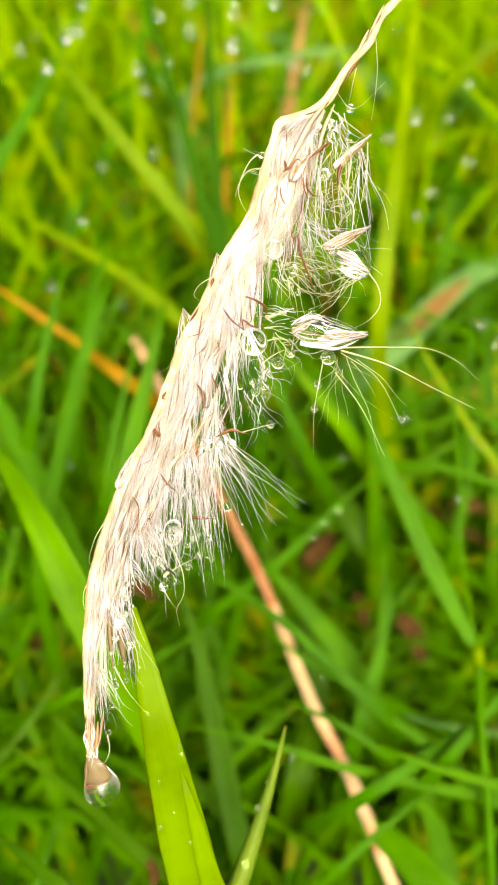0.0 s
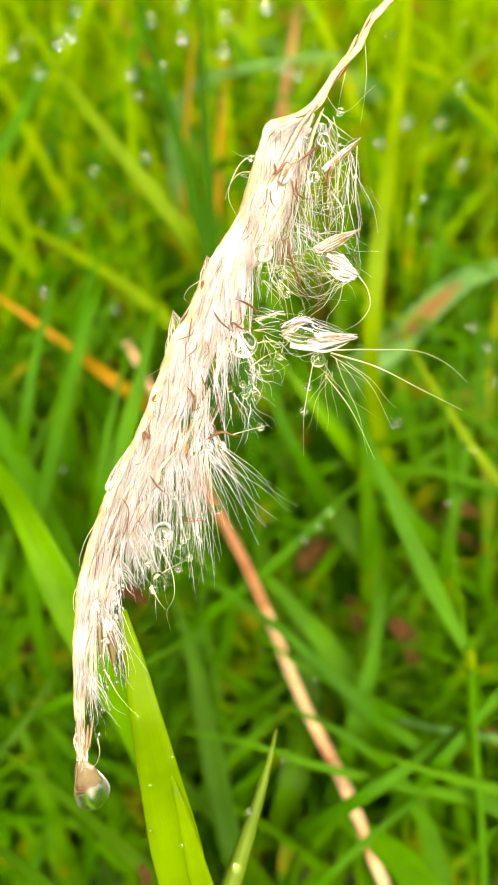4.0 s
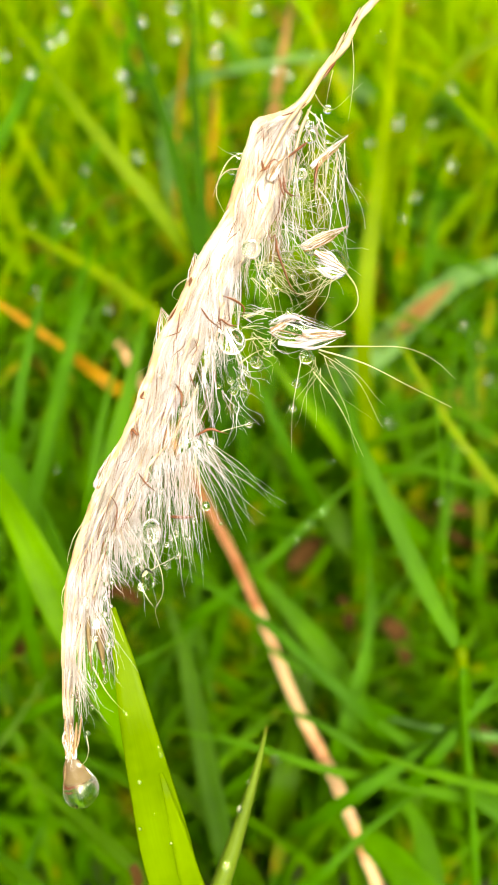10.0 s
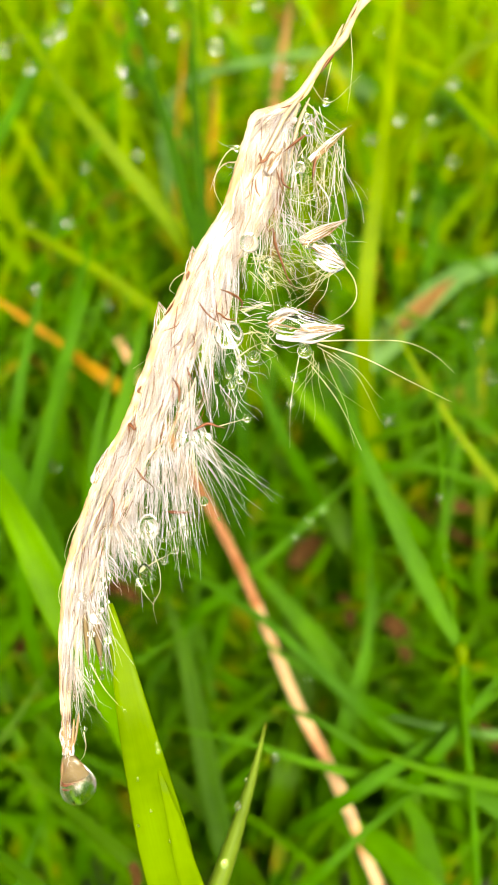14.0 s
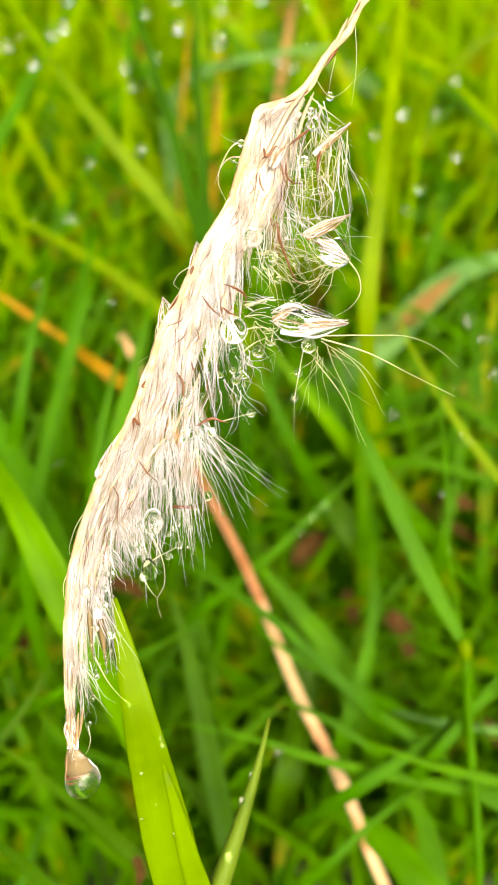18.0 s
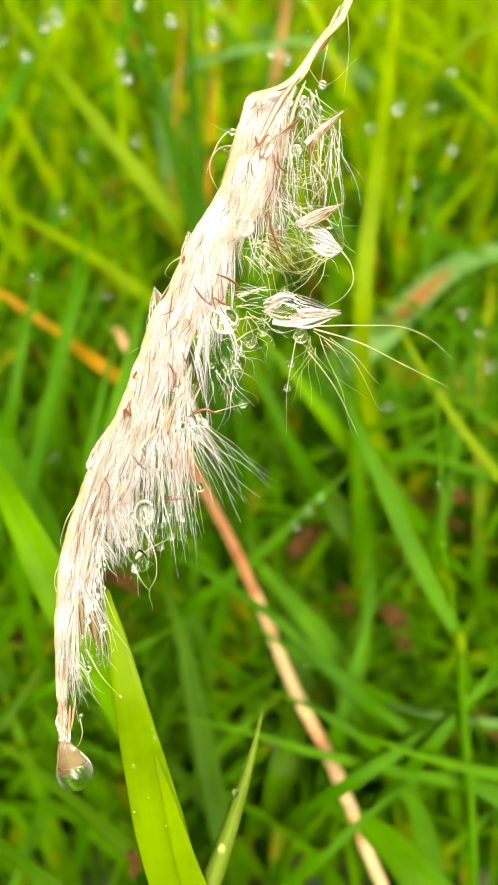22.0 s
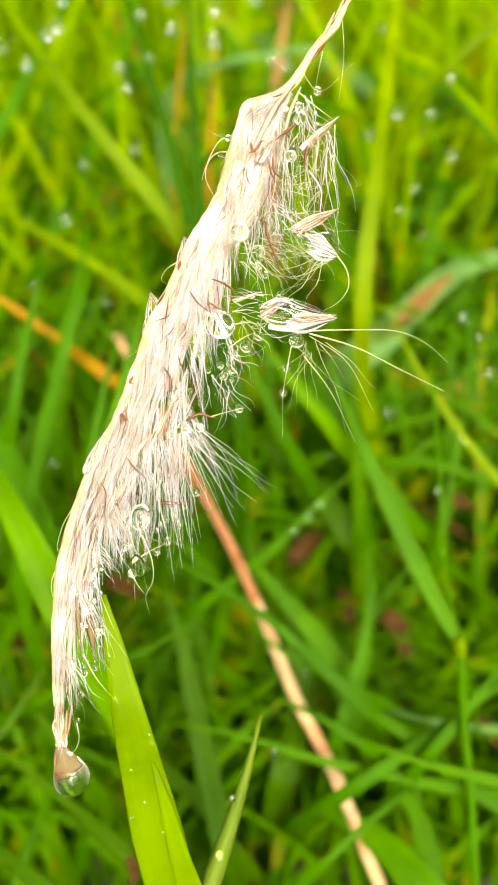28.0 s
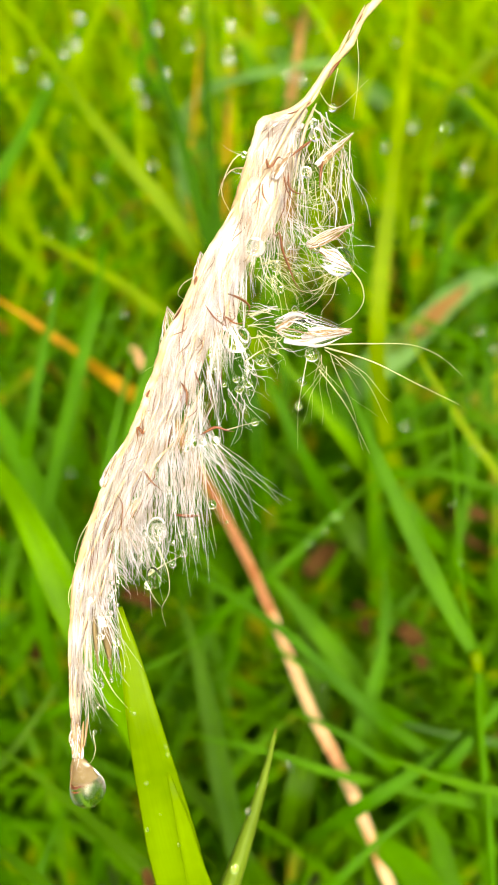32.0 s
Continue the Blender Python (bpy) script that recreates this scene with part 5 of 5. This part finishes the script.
# the wet spikelet that hangs free on its hairs
for n_ in range(18):
    r = np.random.default_rng(70 + n_)
    rise = r.uniform(-2.1, 2.1)
    strand("loose_fibre", ((1.9 + r.normal(0, 0.3), 11.6 + rise * 0.45, 0.4), (3.4 + r.normal(0, 0.4), 11.4 + rise + r.normal(0, 0.25), 1.1 - 0.4 * abs(rise)), (6.2 + r.normal(0, 0.5), 11.2 + rise * 0.7 + r.normal(0, 0.25), 1.0 - 0.4 * abs(rise)), (9.25, 11.0 + rise * 0.08, 0.5)),
           r.choice((0.03, 0.05, 0.08)), HAIR if r.random() < 0.75 else TAN)
for p0, p1, p2 in (((-0.91, 12.96, 0.8), (0.63, 13.13, 0.7), (2.22, 12.73, 0.5)), ((-0.91, 11.77, 0.8), (0.63, 11.94, 0.7), (2.10, 11.60, 0.5)), ((-0.74, 12.73, 0.8), (1.19, 13.42, 0.7), (3.35, 13.42, 0.5)),
                   ((-0.91, 10.46, 0.8), (0.63, 10.69, 0.7), (2.22, 10.23, 0.5)), ((-1.19, 8.19, 0.8), (0.28, 9.21, 0.7), (1.65, 9.78, 0.5))):
    strand("loose_fibre", (p0, p1, p2), 0.08, AWN)
# husk fibres inside the round drop; they also whiten it like its reflection
for n_, (y0, y1) in enumerate(((0.0, 0.4), (0.35, -0.1), (-0.4, 0.2), (-0.7, -0.5), (-1.0, -0.2), (-0.2, -0.9))):
    strand("wet_glint_fibre", ((6.6, 18.7 + y0, 0.8), (8.0, 18.0 + y1, 1.2), (9.25, 17.4 + y1 * 0.3, 0.9)), 0.17, HAIR if n_ else TAN, "", True)
# two white slivers shaped as the glints on the free spikelet
strand("wet_glint_fibre", ((2.6, 12.4, 0.9), (3.8, 12.9, 1.2), (5.4, 12.4, 1.0)), 0.34, HAIR, "", True)
strand("wet_glint_fibre", ((4.4, 9.9, 0.9), (6.2, 9.7, 1.1), (8.6, 10.6, 0.8)), 0.22, HAIR, "", True)
pod = leaf_mesh("pod", np.array([(2.67, 10.23, 0.1), (5.06, 10.12, 0.3), (7.05, 10.57, 0.3), (9.38, 11.03, 0.3)]) * MM, 0.9 * MM, HAIR, side=(0, 0, 1), fold=-0.25, tip=0.8, base=0.5, steps=18)
piece("pod", pod, head, "translucent white husk of a free spikelet")
# more white fibres in the round drop, filling in its white reflection
for n_ in range(12):
    r = np.random.default_rng(170 + n_)
    u = r.uniform(-1, 1)
    strand("wet_glint_fibre", ((6.5 + r.normal(0, 0.2), 18.6 + u * 1.0, 0.8), (8.0, 18.0 + u * 1.35, 1.3), (9.1 - 0.4 * abs(u), 17.6 + u * 0.8, 1.0)), r.choice((0.06, 0.10, 0.17)), HAIR, "", True)
# white ring added round the oval drop: its bright rim reflection as a shape
turn_ = np.linspace(0.6, 6.6, 14)
strand("rim_glint", [(-10.12 + 0.95 * math.cos(q), -8.87 + 1.3 * math.sin(q), 4.2) for q in turn_], 0.09, HAIR, "white ring drawn round a drop as its bright rim reflection")
strand("awn", ((5.06, 8.75, 0.6), (4.55, 6.14, 0.9), (4.15, 3.70, 0.9), (4.04, -0.91, 0.8)), 0.045, AWN)
strand("awn", ((-3.18, 1.25, 0.9), (-1.19, 1.82, 0.5), (0.63, 2.27, 0.4)), 0.05, AWN)
strand("awn", ((-5.74, -0.91, 0.9), (-5.06, -5.46, 0.8), (-4.15, -10.86, 0.5)), 0.05, AWN)

# ---- water ----
DROP = {}


def drop(x, y, lift, r, tall=1.0, label="clear round water drop clinging to white hairs"):
    """A water drop on the seed head, place in millimetres on its plane, radius in millimetres."""
    key = round(tall, 1)
    x, y = x * (1 - (lift + 0.3) / 82.0), y * (1 - (lift + 0.3) / 82.0)
    if key not in DROP:
        DROP[key] = drop_mesh("water_drop", MM, MM * key, 0.12)
    ob = new("water_drop", DROP[key])
    ob.matrix_basis = HEAD @ Matrix.Translation((x * MM, y * MM, (lift + 0.3) * MM)) @ pose(0, 0, 0, -48) @ Matrix.Diagonal((r, r, r, 1))
    ob.visible_shadow = False      # clear water lets the daylight through
    return tagged(ob, label, "water drop", "dew drops on the seed head")


for x, y, lift, r, tall in (
    (7.62, 33.77, 0.3, 0.42, 1.0), (5.91, 31.04, 1.6, 0.62, 1.1), (5.74, 32.29, 1.4, 0.35, 1.0), (9.21, 27.40, 0.3, 0.24, 1.0), (-0.06, 19.67, 3.9, 0.95, 1.0), (8.30, 18.19, 0.7, 1.5, 1.0),
    (-1.99, 10.46, 2.3, 1.36, 1.0), (0.45, 8.30, 0.6, 0.62, 1.0), (-0.91, 6.03, 1.0, 0.48, 1.0), (-1.82, 5.34, 1.4, 0.42, 1.0), (-0.28, 2.10, 0.2, 0.42, 1.0), (4.49, 6.14, 0.6, 0.42, 1.1),
    (4.15, 3.70, 0.6, 0.40, 1.1), (-4.60, -6.20, 0.4, 0.48, 1.0), (-10.12, -8.87, 3.2, 0.95, 1.3), (-7.45, -11.14, 1.3, 0.38, 1.0), (-6.59, -11.37, 0.5, 0.18, 1.0), (-11.03, -14.38, 0.9, 0.45, 1.0),
    (-15.52, -17.96, 1.9, 0.62, 1.0), (-14.27, -20.12, 1.2, 0.44, 1.1), (-15.97, -19.56, 1.8, 0.32, 1.2), (-16.71, -15.80, 2.4, 0.5, 1.2), (-8.58, -12.28, 1.2, 0.34, 1.0)):
    drop(x, y, lift, r, tall)
for x, y, lift, r, tall in (
    (-11.71, -11.71, 2.6, 0.46, 1.0), (-3.07, -8.02, 0.4, 0.18, 1.0), (-1.31, 29.11, 1.0, 0.3, 1.0), (-2.05, 27.51, 0.6, 0.30, 1.0), (5.06, 27.23, 2.8, 0.55, 1.0), (1.93, 17.74, 1.6, 0.5, 1.2),
    (1.65, 16.26, 1.2, 0.40, 1.0), (4.04, 17.00, 0.9, 0.24, 1.0), (-5.46, 0.11, 2.0, 0.42, 1.0), (5.51, 8.87, 1.0, 0.75, 1.0), (1.71, 9.32, 0.7, 0.5, 1.0),
    (-15.97, -23.88, 0.7, 0.26, 1.0), (-14.78, -23.88, 0.5, 0.26, 1.0), (-16.54, -29.16, 0.6, 0.26, 1.0), (-8.98, -4.78, 3.2, 0.38, 1.0), (-11.31, -9.15, 2.6, 0.34, 1.2), (-8.02, -9.44, 1.6, 0.3, 1.0),
    (-3.18, 11.60, 2.8, 0.3, 1.0), (-14.84, -15.46, 1.4, 0.4, 1.0), (-13.98, -13.98, 1.0, 0.24, 1.0), (3.81, 13.42, 0.6, 0.36, 1.0), (5.91, 19.56, 1.2, 0.5, 1.0),
    (-7.60, -9.00, 1.8, 0.34, 1.0), (-8.60, -10.10, 1.8, 0.28, 1.0), (-6.90, -8.60, 1.3, 0.24, 1.0), (-15.75, -19.60, 1.9, 0.30, 1.1), (-14.90, -17.20, 1.9, 0.34, 1.0), (-14.70, -14.10, 1.9, 0.30, 1.0),
    (-15.80, -24.40, 1.2, 0.30, 1.1), (-16.20, -26.60, 1.1, 0.28, 1.3), (-4.20, 0.20, 1.9, 0.46, 1.0), (-2.10, 6.40, 1.9, 0.36, 1.0), (2.40, 15.40, 1.3, 0.34, 1.1), (-0.60, 7.60, 1.9, 0.30, 1.0)):
    drop(x, y, lift, r, tall)

# tiny beads strung on the loose hairs
beads = np.random.default_rng(44)
for x, y, sx, sy, lift, count in ((-6.88, -7.73, 1.3, 3.0, 0.9, 15), (-14.27, -16.83, 0.6, 3.0, 0.8, 8), (-15.69, -21.37, 1.0, 2.5, 0.8, 8), (3.35, 18.13, 2.2, 1.6, 1.0, 10), (-1.19, 5.91, 0.9, 2.0, 0.9, 7), (6.48, 27.51, 1.6, 4.0, 1.2, 9),
                                  (-9.15, -6.59, 2.4, 3.0, 2.4, 8), (-17.40, -23.65, 0.8, 4.0, 1.3, 7)):
    for n_ in range(count):
        drop(x + beads.normal(0, sx * 0.6), y + beads.normal(0, sy * 0.6), lift + beads.uniform(-0.3, 0.3), beads.uniform(0.10, 0.22), 1.0, "tiny water bead strung on a hair")

for n_ in range(60):
    s_, a0 = beads.uniform(0.02, 0.97), beads.uniform(0.1, 1.0)
    place = on_head(s_, a0, 1.12) / MM
    drop(place[0] * (1 + place[2] / 82.0), place[1] * (1 + place[2] / 82.0), place[2], beads.choice((0.12, 0.16, 0.22, 0.34)), 1.0, "tiny water bead on white wool")

# the wet core of the free spikelet, and the great drop at the tip
drop(4.60, 11.31, 0.3, 1.55, 1.0, "flattened water drop held inside a free spikelet").scale = (2.4, 0.9, 1.2)

drop(-10.45, -13.6, 0.7, 1.0, 1.0, "thin water film spanning a loop of hair").scale = (0.75, 0.25, 1.75)


def pear_mesh(name, profile, length, steps=26, sides=32):
    """A hanging drop: radii down its length, spun round its axis, the neck at the origin."""
    w = np.linspace(0, 1, steps)
    r = smooth_line(np.stack([np.linspace(0, 1, len(profile)), profile, np.zeros(len(profile))], axis=1), steps)
    line = np.stack([np.zeros(steps), np.zeros(steps), -r[:, 0] * length], axis=1)
    v, f = tubes(line[None], np.maximum(r[:, 1], 0.00002)[None], sides)
    return mesh_of(name, v, f, WATER)


tip_drop = new("hanging_drop", pear_mesh("hanging_drop", np.array((0.40, 0.72, 0.95, 1.22, 1.52, 1.72, 1.80, 1.68, 1.22, 0.0)) * MM, 5.5 * MM))
tip_drop.matrix_basis = HEAD @ Matrix.Translation(Vector((-18.3, -31.4, 0.2)) * MM) @ pose(0, 0, 0, 0, 0, 19) @ pose(0, 0, 0, -90)
tip_drop.visible_shadow = False
tagged(tip_drop, "large clear water drop hanging from the tip of the seed head", "water drop")

# beads on the near leaves
for x, y, z, r in ((-0.0027, 0.0358, 0.0944, 0.00050), (-0.0013, 0.0409, 0.0973, 0.00038), (-0.0003, 0.0434, 0.0985, 0.0002), (-0.0136, 0.0466, 0.1171, 0.00016), (-0.0115, 0.0388, 0.1082, 0.0002), (-0.0101, 0.0369, 0.1052, 0.00016), (-0.0130, 0.0436, 0.1141, 0.00024), (-0.0127, 0.0433, 0.1138, 0.00018), (-0.0095, 0.0412, 0.1111, 0.0002), (-0.0093, 0.0407, 0.1104, 0.00024), (-0.0115, 0.0358, 0.1042, 0.0002), (-0.0083, 0.0350, 0.1025, 0.00018)):
    ob = new("leaf_bead", drop_mesh("leaf_bead", r, r, 0.05, 8, 12))
    ob.matrix_basis = Matrix.Translation((x, y, z))
    ob.visible_shadow = False
    tagged(ob, "small water bead on a grass leaf", "water drop", "dew beads on the near leaves")

# single dew drops on the lawn leaves
BEAD = drop_mesh("dew_bead", 1.0, 1.0, 0.05, 8, 14)
for x, y, z, r in (
    (-0.0077, 0.1940, 0.1335, 1.19), (-0.0074, 0.1989, 0.1389, 0.90), (-0.0405, 0.1758, 0.1402, 0.80), (-0.0387, 0.1791, 0.1408, 1.00), (-0.0440, 0.1708, 0.1361, 0.90), (0.0371, 0.1721, 0.1091, 0.81), (0.0341, 0.1689, 0.1056, 0.73), (-0.0410, 0.1680, 0.1046, 1.04),
    (0.0482, 0.1527, 0.0876, 0.98), (0.0377, 0.1099, 0.0909, 0.60), (0.0391, 0.1085, 0.0908, 0.40), (0.0314, 0.1385, 0.0719, 1.05), (-0.0425, 0.1278, 0.0674, 0.80), (-0.0500, 0.1263, 0.0643, 1.00), (0.0271, 0.1803, 0.1183, 0.88), (-0.0170, 0.1960, 0.1356, 0.89),
    (-0.0285, 0.1905, 0.1295, 0.94), (-0.0269, 0.1875, 0.1263, 0.88), (-0.0218, 0.1915, 0.1307, 0.79), (-0.0251, 0.1782, 0.1159, 1.00), (-0.0367, 0.1761, 0.1136, 0.81)):
    ob = new("dew_bead", BEAD)
    ob.matrix_basis = Matrix.Translation((x, y, z)) @ Matrix.Diagonal((r * 1.15 * MM, r * 1.15 * MM, r * 1.15 * MM, 1))
    ob.visible_shadow = False
    tagged(ob, "bright dew drop on a lawn leaf", "dew drop", "dew drops in the lawn")
for x, y, z, r in (
    (0.0087, 0.1905, 0.1295, 0.93), (0.0056, 0.1913, 0.1305, 0.85), (0.0453, 0.1884, 0.1272, 0.76), (0.0333, 0.1833, 0.1216, 1.04), (0.0409, 0.1833, 0.1216, 0.77), (0.0453, 0.1770, 0.1145, 0.93), (0.0516, 0.1498, 0.0843, 0.83), (0.0539, 0.1447, 0.0787, 0.98),
    (0.0453, 0.1419, 0.0756, 0.82), (-0.0323, 0.1381, 0.0714, 0.90), (-0.0478, 0.1580, 0.0934, 0.93), (-0.0317, 0.1554, 0.0906, 0.76), (0.0018, 0.2004, 0.1406, 0.98), (-0.0172, 0.2006, 0.1408, 0.94), (-0.0241, 0.1985, 0.1384, 0.88), (-0.0373, 0.1815, 0.1450, 0.80),
    (-0.0550, 0.1934, 0.1328, 0.91), (0.0143, 0.1099, 0.0730, 0.60), (0.0119, 0.1081, 0.0709, 0.60), (0.0093, 0.1062, 0.0688, 0.60), (0.0308, 0.0919, 0.0948, 0.45), (0.0315, 0.0852, 0.0881, 0.55), (0.0108, 0.0822, 0.0571, 0.50), (0.0045, 0.0671, 0.0568, 0.45)):
    ob = new("dew_bead", BEAD)
    ob.matrix_basis = Matrix.Translation((x, y, z)) @ Matrix.Diagonal((r * 1.15 * MM, r * 1.15 * MM, r * 1.15 * MM, 1))
    ob.visible_shadow = False
    tagged(ob, "bright dew drop on a lawn leaf", "dew drop", "dew drops in the lawn")

# fine dew over the lawn, too many to count
bead = drop_mesh("bead", 1.0, 1.0, 0.05, 6, 9)
bv = np.array([v.co[:] for v in bead.vertices])
bf = [tuple(p.vertices) for p in bead.polygons]
dv, df = [], []
for n_, (place, r) in enumerate(DEW):
    dv.append(np.array(place) + bv * r)
    df += [tuple(i + n_ * len(bv) for i in f) for f in bf]
dew = new("dew", mesh_of("dew", np.concatenate(dv), df, WATER))
dew.visible_shadow = False
tagged(dew, "scattered bright dew drops on the lawn", "dew", kind="stuff")
